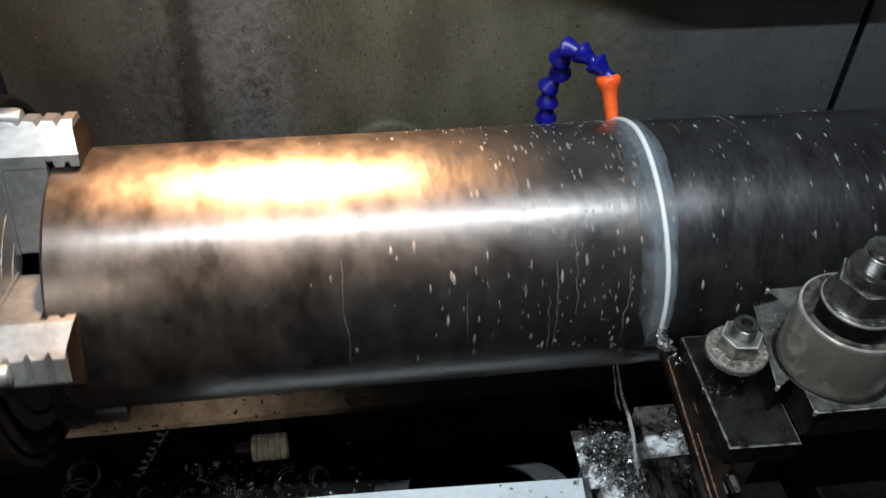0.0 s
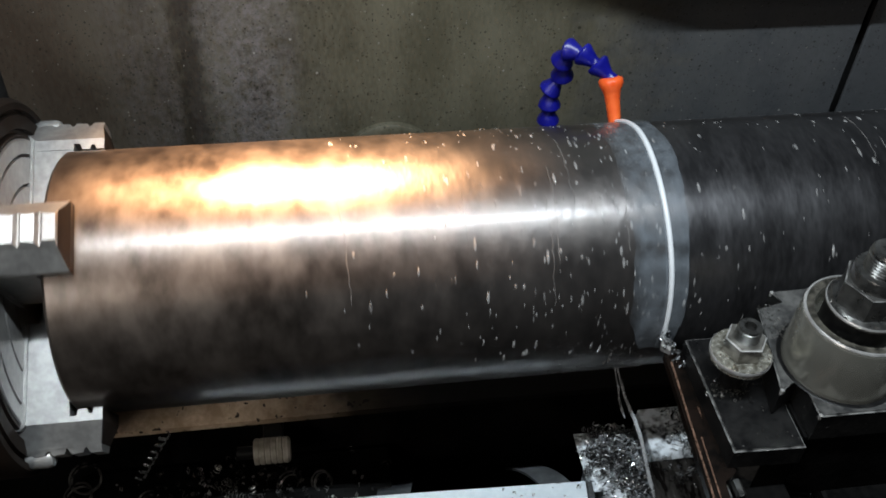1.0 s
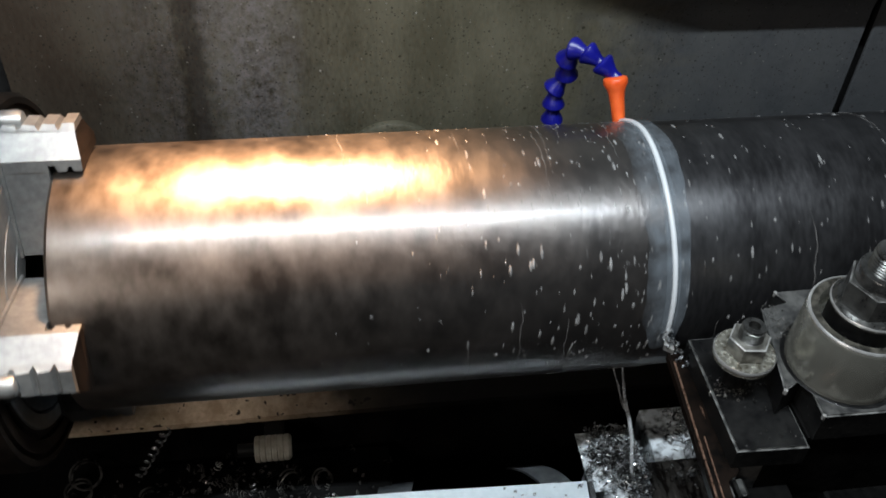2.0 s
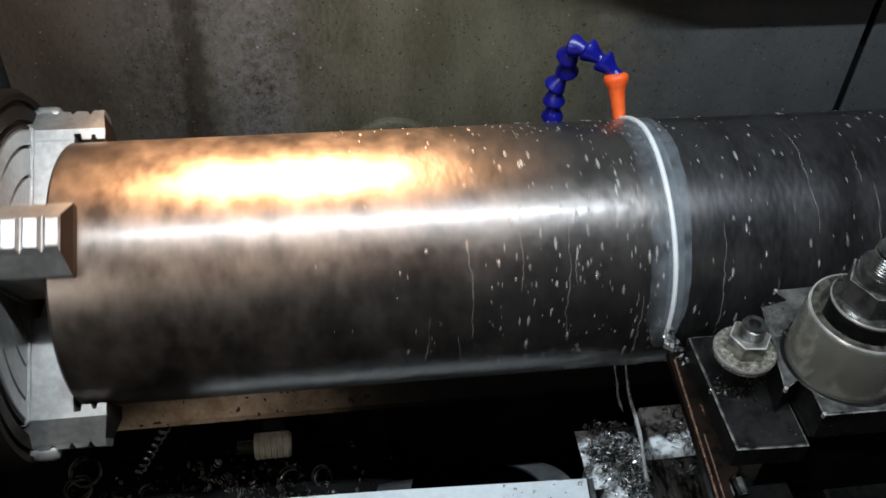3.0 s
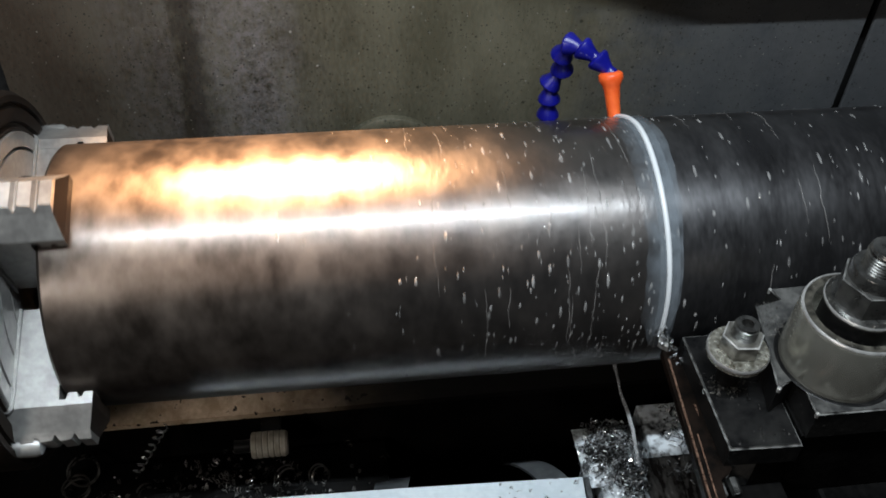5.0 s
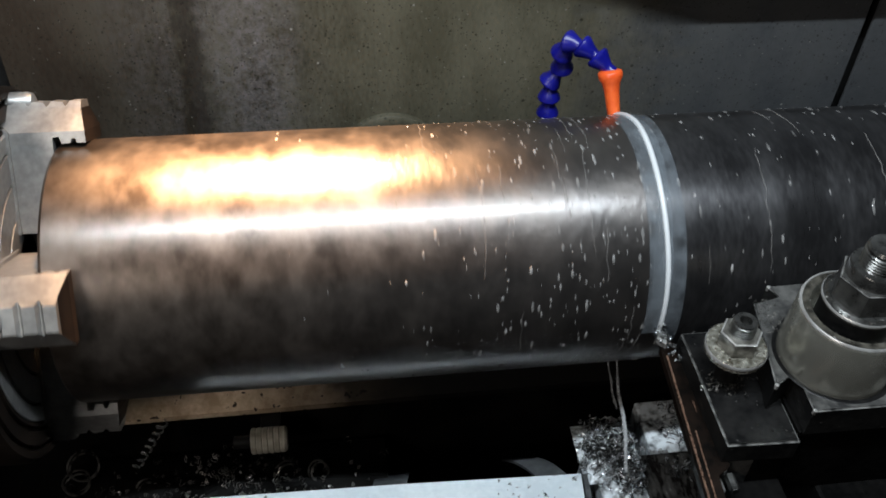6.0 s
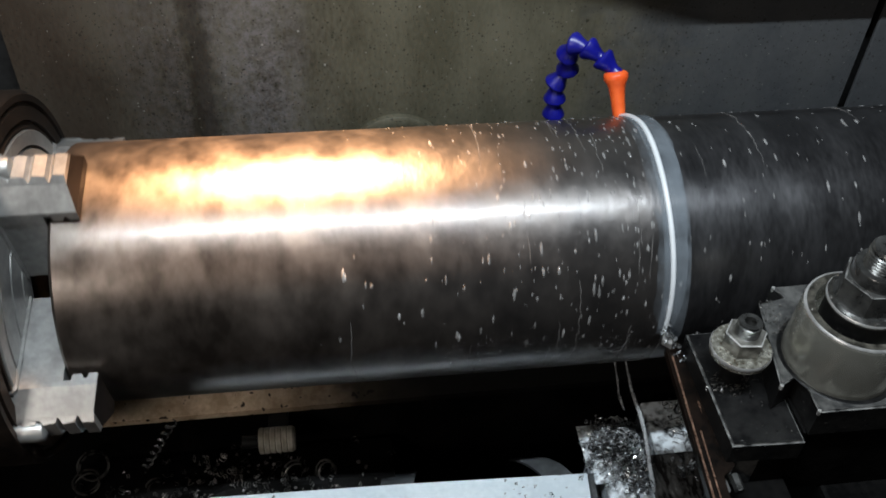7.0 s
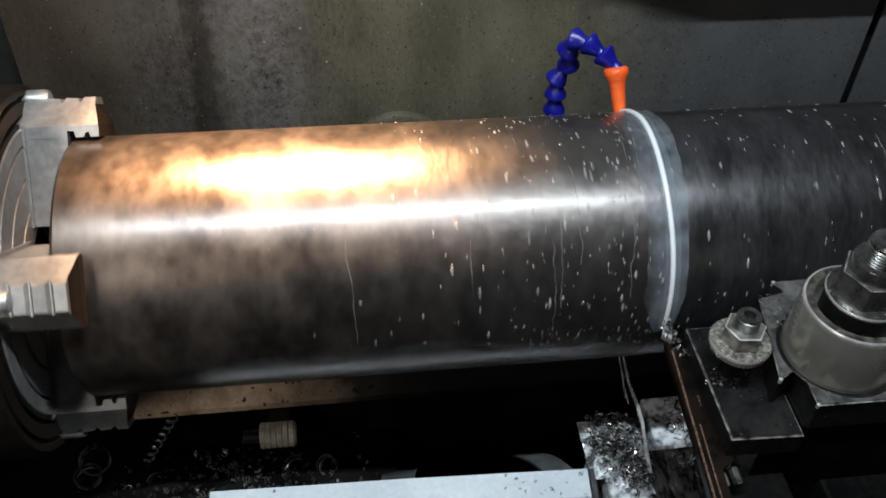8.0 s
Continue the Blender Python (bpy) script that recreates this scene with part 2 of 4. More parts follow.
SHOP = mat("shop_wall", (0.05, 0.05, 0.05), (0.10, 0.10, 0.10), 3, (0.6, 0.8), 0.0, 0.1)


def fluid(name, colour, alpha, rough=0.12, thin=0.0):
    """Milky coolant: a glossy film that lets part of what is under it show."""
    m = bpy.data.materials.new(name)
    m.use_nodes = True
    nt, N = m.node_tree, m.node_tree.nodes
    b = N["Principled BSDF"]
    b.inputs["Base Color"].default_value = (*colour, 1)
    b.inputs["Roughness"].default_value = rough
    n, tc, r = N.new("ShaderNodeTexNoise"), N.new("ShaderNodeTexCoord"), N.new("ShaderNodeMapRange")
    n.inputs["Scale"].default_value, n.inputs["Detail"].default_value = 90, 3
    nt.links.new(tc.outputs["Object"], n.inputs["Vector"])
    r.inputs[1].default_value, r.inputs[2].default_value = 0.3, 0.7
    r.inputs[3].default_value, r.inputs[4].default_value = alpha
    nt.links.new(n.outputs[0], r.inputs[0])
    if thin:
        sp, sub, ab, fall, mul = (N.new("ShaderNode" + k) for k in ("SeparateXYZ", "Math", "Math", "MapRange", "Math"))
        nt.links.new(tc.outputs["Object"], sp.inputs[0])
        sub.operation, sub.inputs[1].default_value, ab.operation, mul.operation = "SUBTRACT", thin, "ABSOLUTE", "MULTIPLY"
        nt.links.new(sp.outputs[0], sub.inputs[0])
        nt.links.new(sub.outputs[0], ab.inputs[0])
        nt.links.new(ab.outputs[0], fall.inputs[0])
        fall.inputs[1].default_value, fall.inputs[2].default_value, fall.inputs[3].default_value, fall.inputs[4].default_value = 0.006, 0.0165, 1.0, 0.2
        nt.links.new(r.outputs[0], mul.inputs[0])
        nt.links.new(fall.outputs[0], mul.inputs[1])
        nt.links.new(mul.outputs[0], b.inputs["Alpha"])
    else:
        nt.links.new(r.outputs[0], b.inputs["Alpha"])
    return m


MILK = fluid("coolant_milk", (0.62, 0.64, 0.66), (0.92, 1.0), 0.3)
FILM = fluid("coolant_film", (0.25, 0.285, 0.32), (0.10, 0.38), 0.09, 0.2027)
RUN = fluid("coolant_run", (0.42, 0.40, 0.385), (0.03, 0.30), 0.05)
DROP = fluid("coolant_drop", (0.52, 0.51, 0.50), (0.08, 0.55), 0.05)
SPRAY = fluid("coolant_spray", (0.72, 0.74, 0.76), (0.02, 0.52), 0.1)


# ---- mesh helpers ----
def part(name, bm, material, parent=None, label="", smooth=False):
    me = bpy.data.meshes.new(name)
    bmesh.ops.recalc_face_normals(bm, faces=bm.faces[:])
    bm.to_mesh(me)
    bm.free()
    for m in (material if isinstance(material, (list, tuple)) else [material]):
        me.materials.append(m)
    if smooth:
        for p in me.polygons:
            p.use_smooth = True
        me.set_sharp_from_angle(angle=radians(38))
    ob = new(name, me)
    if parent:
        ob.parent = parent
    if label:
        ob["label"] = label
    return ob


def empty(name, m=None):
    ob = new(name)
    if m:
        ob.matrix_world = m
    return ob


def box(bm, x0, x1, y0, y1, z0, z1, bevel=0.0, mi=0):
    vs = [bm.verts.new((x, y, z)) for x in (x0, x1) for y in (y0, y1) for z in (z0, z1)]
    fs = [bm.faces.new([vs[i] for i in q]) for q in ((0, 1, 3, 2), (4, 6, 7, 5), (0, 4, 5, 1), (2, 3, 7, 6), (0, 2, 6, 4), (1, 5, 7, 3))]
    for f in fs:
        f.material_index = mi
    if bevel:
        es = list({e for f in fs for e in f.edges})
        out = bmesh.ops.bevel(bm, geom=es, offset=bevel, segments=2, affect="EDGES", profile=0.6)
        for f in out["faces"]:
            f.material_index = mi
    return bm


def prism(bm, outline, z0, z1, bevel=0.0, edge=0, top=0):
    """An outline (x, y) raised from z0 to z1; bevel rounds the upper edges."""
    lo = [bm.verts.new((x, y, z0)) for x, y in outline]
    hi = [bm.verts.new((x, y, z1)) for x, y in outline]
    n = len(outline)
    bm.faces.new(lo[::-1])
    cap = bm.faces.new(hi)
    cap.material_index = top
    for i in range(n):
        bm.faces.new((lo[i], lo[(i + 1) % n], hi[(i + 1) % n], hi[i]))
    if bevel:
        out = bmesh.ops.bevel(bm, geom=list(cap.edges), offset=bevel, segments=2, affect="EDGES")
        for f in out["faces"]:
            f.material_index = edge
    return bm


def turned(bm, profile, n=48, m=None, closed=True, sweep=360.0, start=0.0):
    """A profile of (radius, height) turned about z, then moved by m."""
    m = m or Matrix()
    rings, full = [], sweep >= 360
    k = n if full else n + 1
    for r, h in profile:
        rings.append([bm.verts.new(m @ Vector((r * math.cos(a), r * math.sin(a), h))) for a in (radians(start + sweep * i / n) for i in range(k))])
    for a, b in zip(rings, rings[1:]):
        for i in range(n):
            j = (i + 1) % k
            bm.faces.new((a[i], a[j], b[j], b[i]))
    if closed and full:
        bm.faces.new(rings[0][::-1])
        bm.faces.new(rings[-1])
    return bm


def tube(bm, pts, radius, n=8, taper=None):
    """A round strand through the points."""
    rings, pts = [], [Vector(p) for p in pts]
    for i, p in enumerate(pts):
        t = (pts[min(i + 1, len(pts) - 1)] - pts[max(i - 1, 0)]).normalized()
        u = t.orthogonal().normalized() if i == 0 else (u - t * u.dot(t)).normalized()
        v = t.cross(u)
        r = radius * (taper[i] if taper else 1)
        rings.append([bm.verts.new(p + (u * math.cos(a) + v * math.sin(a)) * r) for a in (2 * math.pi * k / n for k in range(n))])
    for a, b in zip(rings, rings[1:]):
        for k in range(n):
            bm.faces.new((a[k], a[(k + 1) % n], b[(k + 1) % n], b[k]))
    bm.faces.new(rings[0][::-1])
    bm.faces.new(rings[-1])
    return bm


def hexagon(r, cx=0.0, cy=0.0, turn=0.0):
    return [(cx + r * math.cos(radians(60 * i + turn)), cy + r * math.sin(radians(60 * i + turn))) for i in range(6)]


ALONG_X = Matrix.Rotation(radians(90), 4, "Y")  # z of a turned profile becomes x
R_BAR, R_CUT = 0.0840, 0.0834
X_END, X_CUT = -0.1597, 0.2027
X_FACE = -0.187
TURN_RATE, TURN_AT_START = 312.7, 14.4
# the spindle runs a little ahead or behind its mean: (seconds, degrees)
DRIFT = ((0.0, -2.8), (0.6, -0.6), (1.0, 1.2), (1.5, 4.2), (3.0, 10.0), (3.5, 12.0), (4.0, 11.0), (4.5, 4.2), (6.0, -2.6), (8.0, -2.4))


# ---- setting ----
def setting():
    # the panel bends forward near its top towards its outer end, a bend added to make the shaded band there
    bm = bmesh.new()
    front, back = [], []
    levels = [-0.42, -0.2, -0.05] + [0.002 * k for k in range(0, 38)] + [0.09, 0.2, 0.75]
    for i in range(49):
        x = -0.277 + 0.8115 * i / 48
        u = max(0.0, min(1.0, (x - 0.12) / 0.22))
        depth = u * u * (3 - 2 * u)
        front.append([bm.verts.new((x, 0.300 - depth * max(0.0, min(z, 0.064) - 0.006) ** 2 / 0.065, z)) for z in levels])
        back.append([bm.verts.new((x, v.co.y + 0.004, v.co.z)) for v in front[-1]])
    for a, b in zip(front + back[::-1], front[1:] + back[::-1][1:] + [front[0]]):
        for k in range(len(levels) - 1):
            bm.faces.new((a[k], b[k], b[k + 1], a[k + 1]))
    tagged(part("wall_back", bm, WALL, smooth=True), "grimy grey-green painted steel splash panel behind the lathe", "wall", kind="structure")
    bm = bmesh.new()
    box(bm, 0.5445, 1.5, 0.30, 0.304, -0.42, 0.75, 0.001)
    tagged(part("wall_back_2", bm, WALL), "grimy grey-green painted steel splash panel beyond the seam", "wall", kind="structure")
    bm = bmesh.new()
    box(bm, -1.2, 1.5, 0.325, 0.345, -0.42, 1.3)
    tagged(part("wall_north", bm, DARK), "dark steel wall of the machine behind the panels", "wall", kind="structure")
    for name, b in (("wall_south", (-1.2, 1.5, -1.72, -1.7, -0.42, 1.3)), ("wall_west", (-1.22, -1.2, -1.7, 0.345, -0.42, 1.3)), ("wall_east", (1.5, 1.52, -1.7, 0.345, -0.42, 1.3)),
                    ("ceiling", (-1.2, 1.5, -1.7, 0.345, 1.3, 1.32))):
        bm = bmesh.new()
        box(bm, *b)
        tagged(part(name, bm, SHOP), "plain dark grey workshop surface", name.split("_")[0], kind="structure")
    bm = bmesh.new()
    box(bm, -1.2, 1.5, -1.7, 0.345, -0.45, -0.42)
    tagged(part("floor", bm, SHADE_BLACK), "chip tray floor of the lathe, coloured black for its shade", "floor", kind="structure")
    # the bed way under the bar
    bm = bmesh.new()
    ends = []
    for x in (-0.212, 0.62):
        y = 0.003 * (x + 0.2)
        ends.append([bm.verts.new((x + dx, y + py, pz)) for py, pz, dx in ((-0.0085, -0.1505, 0.0), (0.0130, -0.1345, -0.006), (0.040, -0.1345, -0.006), (0.060, -0.150, 0.0), (0.060, -0.156, 0.0), (-0.0085, -0.156, 0.0))])
    n = len(ends[0])
    for k in range(n):
        bm.faces.new((ends[0][k], ends[0][(k + 1) % n], ends[1][(k + 1) % n], ends[1][k]))
    bm.faces.new(ends[0])
    bm.faces.new(ends[1][::-1])
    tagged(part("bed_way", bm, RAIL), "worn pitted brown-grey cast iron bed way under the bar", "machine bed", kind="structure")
    bm = bmesh.new()
    prism(bm, [(-0.205, -0.004), (0.62, -0.002), (0.62, 0.058), (-0.205, 0.058)], -0.42, -0.1565, 0.001)
    tagged(part("bed_casting", bm, SHADE_BLACK), "lathe bed casting under the way, coloured black for its shade", "machine bed", kind="structure")


def bar():
    root = empty("steel_bar")
    tagged(root, "large dark round steel bar turning in the chuck, wet with coolant", "steel bar")
    bm = bmesh.new()
    turned(bm, [(R_BAR - 0.002, X_END), (R_BAR, X_END + 0.002)] + [(R_BAR, X_END + 0.002 + (X_CUT - X_END - 0.003) * i / 24) for i in range(1, 25)] + [(R_BAR, X_CUT - 0.0008)], 160, ALONG_X)
    part("rough_surface", bm, SCALE, root, "blotchy brown-grey mill scale", True)
    bm = bmesh.new()
    turned(bm, [(R_CUT, X_CUT - 0.0008), (R_CUT, 0.4), (R_CUT, 0.70)], 160, ALONG_X)
    part("turned_surface", bm, TURNED, root, "freshly turned dark wet steel", True)
    # coolant drops and runs that ride on the bar
    rng = random.Random(4)
    bm = bmesh.new()

    def drop(x, a, lx, la, h, wob=0.0):
        n, m = 6, 3
        r0 = R_BAR if x < X_CUT else R_CUT
        rings = []
        for j in range(1, m + 1):
            k = j / m
            rings.append([bm.verts.new(((x + lx * k * math.cos(2 * math.pi * i / n)), -(r0 + h * (1 - k * k)) * math.cos(a + la * k * math.sin(2 * math.pi * i / n)),
                                        (r0 + h * (1 - k * k)) * math.sin(a + la * k * math.sin(2 * math.pi * i / n)))) for i in range(n)])
        top = bm.verts.new((x, -(r0 + h) * math.cos(a), (r0 + h) * math.sin(a)))
        for i in range(n):
            bm.faces.new((top, rings[0][i], rings[0][(i + 1) % n]))
            for p, q in zip(rings, rings[1:]):
                bm.faces.new((p[i], q[i], q[(i + 1) % n], p[(i + 1) % n]))

    for _ in range(1350):
        x = X_CUT - abs(rng.gauss(0, 0.085)) if rng.random() < 0.68 else rng.uniform(X_CUT, 0.42)
        if x < -0.12:
            continue
        s = rng.choice((0.4, 0.5, 0.6, 0.8, 1.0, 1.5))
        drop(x, rng.uniform(0, 2 * math.pi), 0.0007 * s, rng.uniform(0.010, 0.038) * s, 0.0005 * s)
    ob = part("coolant_spatter", bm, DROP, root, "small clear coolant droplets", True)
    ob["kind"] = "stuff"
    bm = bmesh.new()
    for _ in range(46):
        x, a = X_CUT - abs(rng.gauss(0.02, 0.06)) if rng.random() < 0.8 else rng.uniform(X_CUT, 0.36), rng.uniform(0, 2 * math.pi)
        r0 = (R_BAR if x < X_CUT else R_CUT) + 0.0002
        n, pts = rng.randint(8, 30), []
        for i in range(n):
            x += rng.gauss(0, 0.0005)
            a += rng.uniform(0.02, 0.05)
            pts.append((x, -r0 * math.cos(a), r0 * math.sin(a)))
        tube(bm, pts, 0.00040, 5, [0.3 + 0.7 * math.sin(math.pi * (i + 0.5) / n) * rng.uniform(0.5, 1.2) for i in range(n)])
    ob = part("coolant_trickle", bm, RUN, root, "thin wavering runs of coolant", True)
    ob["kind"] = "stuff"
    return root


def chuck():
    root = empty("lathe_chuck")
    tagged(root, "four-jaw lathe chuck of brown-dark iron gripping the bar", "lathe chuck")
    bm = bmesh.new()
    prof = [(0.119, -0.34), (0.119, X_FACE - 0.004), (0.116, X_FACE)]
    for r in (0.112, 0.100):
        prof += [(r, X_FACE), (r - 0.0008, X_FACE - 0.003), (r - 0.003, X_FACE - 0.003), (r - 0.0038, X_FACE)]
    prof += [(0.0942, X_FACE), (0.0940, X_FACE - 0.005), (0.03, X_FACE - 0.005)]
    turned(bm, prof, 128, ALONG_X)
    part("body", bm, CHUCK, root, "brown-dark chuck body with a ringed rim", True)
    bm = bmesh.new()
    prof = [(0.0938, X_FACE - 0.0049), (0.0938, X_FACE + 0.0003), (0.0930, X_FACE + 0.0010)]
    for r in (0.0830, 0.0645, 0.0460):
        prof += [(r + 0.0012, X_FACE + 0.0010), (r + 0.0009, X_FACE - 0.0012), (r - 0.0009, X_FACE - 0.0012), (r - 0.0012, X_FACE + 0.0010)]
    turned(bm, prof + [(0.030, X_FACE + 0.0010), (0.029, X_FACE - 0.0049)], 128, ALONG_X)
    face = part("face", bm, STEEL, root, "bare steel chuck face with ring grooves", True)
    for r in (0.0830, 0.0645, 0.0460):
        bm = bmesh.new()
        turned(bm, [(r + 0.00095, X_FACE - 0.0010), (r, X_FACE - 0.0004), (r - 0.00095, X_FACE - 0.0010)], 96, ALONG_X, closed=False)
        part("groove", bm, CHUCK, face, "dark ring lying in the groove", True)

    def slab(bm, outline, width):
        """An outline (x, radius) made a solid, radius along -y; width(radius) is half its breadth."""
        a = [bm.verts.new((x, -r, width(r))) for x, r in outline]
        b = [bm.verts.new((x, -r, -width(r))) for x, r in outline]
        n = len(outline)
        bm.faces.new(a)
        bm.faces.new(b[::-1])
        for i in range(n):
            bm.faces.new((a[i], b[i], b[(i + 1) % n], a[(i + 1) % n]))

    r0, top, end = R_BAR + 0.0002, 0.109, -0.141
    grip = [(-0.205, r0), (-0.160, r0), (-0.160, r0 + 0.004), (-0.156, r0 + 0.004), (-0.155, r0), (-0.150, r0), (-0.149, r0 + 0.003), (-0.147, r0 + 0.003), (-0.146, r0), (end, r0), (end, top)]
    x = end
    while x > -0.20:
        grip += [(x - 0.0066, top), (x - 0.0086, top - 0.0032), (x - 0.0094, top - 0.0032), (x - 0.0110, top - 0.0006)]
        x -= 0.011
    grip += [(-0.205, top)]
    bm = bmesh.new()
    shoulder, wide, narrow = 0.0915, 0.0205, 0.0075
    # the flanks are straight up to the shoulder and then slope to the toothed strip
    lo = [(-0.205, r0)] + grip[1:10] + [(end, shoulder), (-0.205, shoulder)]
    slab(bm, lo, lambda r: wide)
    bevel = [(-0.205, shoulder), (end, shoulder), (end - 0.003, top - 0.0045), (-0.205, top - 0.0045)]
    slab(bm, bevel, lambda r: wide - (wide - narrow - 0.003) * (r - shoulder) / (top - 0.0045 - shoulder))
    strip = [(-0.205, top - 0.0046), (end - 0.003, top - 0.0046), (end - 0.003, top)] + [(x - 0.003, r) for x, r in grip[11:-1]] + [(-0.205, top)]
    slab(bm, strip, lambda r: narrow + 0.003 - 0.003 * (r - top + 0.0045) / 0.0045)
    slab(bm, [(-0.205, 0.03), (X_END - 0.0006, 0.03), (X_END - 0.0006, r0 + 0.003), (-0.205, r0 + 0.003)], lambda r: 0.0200)
    for f in bm.faces:
        f.material_index = 1 if f.calc_center_median().x > end - 0.002 else 0
    jaw = part("jaw", bm, [STEEL, CHUCK], root, "bare steel jaw with a toothed back")
    bm = bmesh.new()
    slab(bm, [(-0.20, 0.030), (X_FACE + 0.0025, 0.030), (X_FACE + 0.0025, 0.0920), (X_FACE, 0.0945), (-0.20, 0.0945)], lambda r: 0.0225)
    foot = part("jaw_base", bm, STEEL, root, "bare steel jaw base")
    bm = bmesh.new()
    turned(bm, [(0.0066, 0.0), (0.0066, 0.0125), (0.0056, 0.0152), (0.0030, 0.0165)], 24, Matrix.Translation((X_FACE - 0.002, -0.1085, 0)) @ ALONG_X)
    boss = part("screw_boss", bm, STEEL, root, "rounded end of the jaw screw", True)
    for k in range(1, 4):
        turn = Matrix.Rotation(radians(90 * k), 4, "X")
        for ob in (foot, jaw, boss):
            c = ob.copy()
            scene.collection.objects.link(c)
            c.matrix_basis = turn
    return root


def coolant():
    # the white stream that lies over the bar from the nozzle to the tool tip
    root = tagged(empty("coolant_stream"), "thin milky white coolant stream wrapped over the bar", "coolant")
    bm = bmesh.new()
    pts, tap = [], []
    n = 60
    for i in range(n + 1):
        a = radians(-2 + 134 * i / n)
        r = R_BAR + 0.0002
        k = i / n
        pts.append((X_CUT + 0.0006 * math.sin(9 * k) - 0.002 * max(0, k - 0.8) / 0.2, -r * math.cos(a), r * math.sin(a)))
        tap.append(0.85 + 0.25 * k)
    tube(bm, pts, 0.0019, 12, tap)
    part("stream", bm, MILK, root, smooth=True)
    films = []
    for side, seed in ((-1, 3), (1, 8)):
        bm = bmesh.new()
        rows = []
        for i in range(61):
            a = radians(-6 + 136 * i / 60)
            k = i / 60
            w = (0.0125 + 0.004 * k) if side < 0 else (0.005 + 0.006 * k)
            w *= 1 + 0.35 * noise.noise((k * 4, seed, 0)) + 0.12 * noise.noise((k * 17, seed, 5))
            if k < 0.12:
                w *= 0.3 + 0.7 * k / 0.12
            row = []
            for j in range(7):
                u = j / 6
                h = 0.0007 * math.exp(-((u - 0.92) / 0.08) ** 2) + 0.0005 + (0.0002 if side > 0 else 0)
                r = R_BAR + h
                row.append(bm.verts.new((X_CUT + side * (u * (w + 0.008) - 0.008), -r * math.cos(a), r * math.sin(a))))
            rows.append(row)
        for p, q in zip(rows, rows[1:]):
            for j in range(6):
                bm.faces.new((p[j], p[j + 1], q[j + 1], q[j]))
        ob = part("coolant_film", bm, FILM, None, smooth=True)
        films.append(tagged(ob, "grey translucent coolant film sliding over the wet bar", "coolant film", "films beside the stream"))
    # spill under the bar: twisted strands that fall into the tray
    spills = []
    path = [(-0.0, 0.0, 0.0), (0.0035, -0.003, -0.0146), (0.0064, -0.007, -0.0276), (0.0119, -0.014, -0.0428), (0.0151, -0.023, -0.0552), (0.0159, -0.033, -0.0659), (0.0184, -0.0455, -0.0844), (0.0192, -0.0500, -0.0915)]
    for x, y, z, full, size in ((0.1975, -0.050, -0.072, 1.0, 0.85), (0.1930, -0.049, -0.072, 0.40, 0.35)):
        bm = bmesh.new()
        for s in range(2):
            line, tap = [], []
            for i in range(41):
                u = full * i / 40 * (len(path) - 1)
                j = min(int(u), len(path) - 2)
                p = Vector(path[j]).lerp(Vector(path[j + 1]), u - j)
                k = i / 40
                w = 0.0009 * s * (0.5 + k)
                line.append(p + Vector((w * math.cos(9 * k + 2), w * math.sin(9 * k + 2), 0.0)))
                tap.append(size * (0.40 + 0.85 * math.sin(math.pi * min(0.72, 0.9 * k + 0.05)) + 0.5 * noise.noise((k * 6, s * 3.1, full))) * (1.0 if s == 0 else 0.5))
            tube(bm, line, 0.0014, 8, tap)
        ob = part("coolant_spill", bm, SPRAY, None, smooth=True)
        ob.location = (x, y, z)
        spills.append(tagged(ob, "twisted clear coolant strand falling from the wet bar", "coolant", "spilling strands"))
    return films, spills


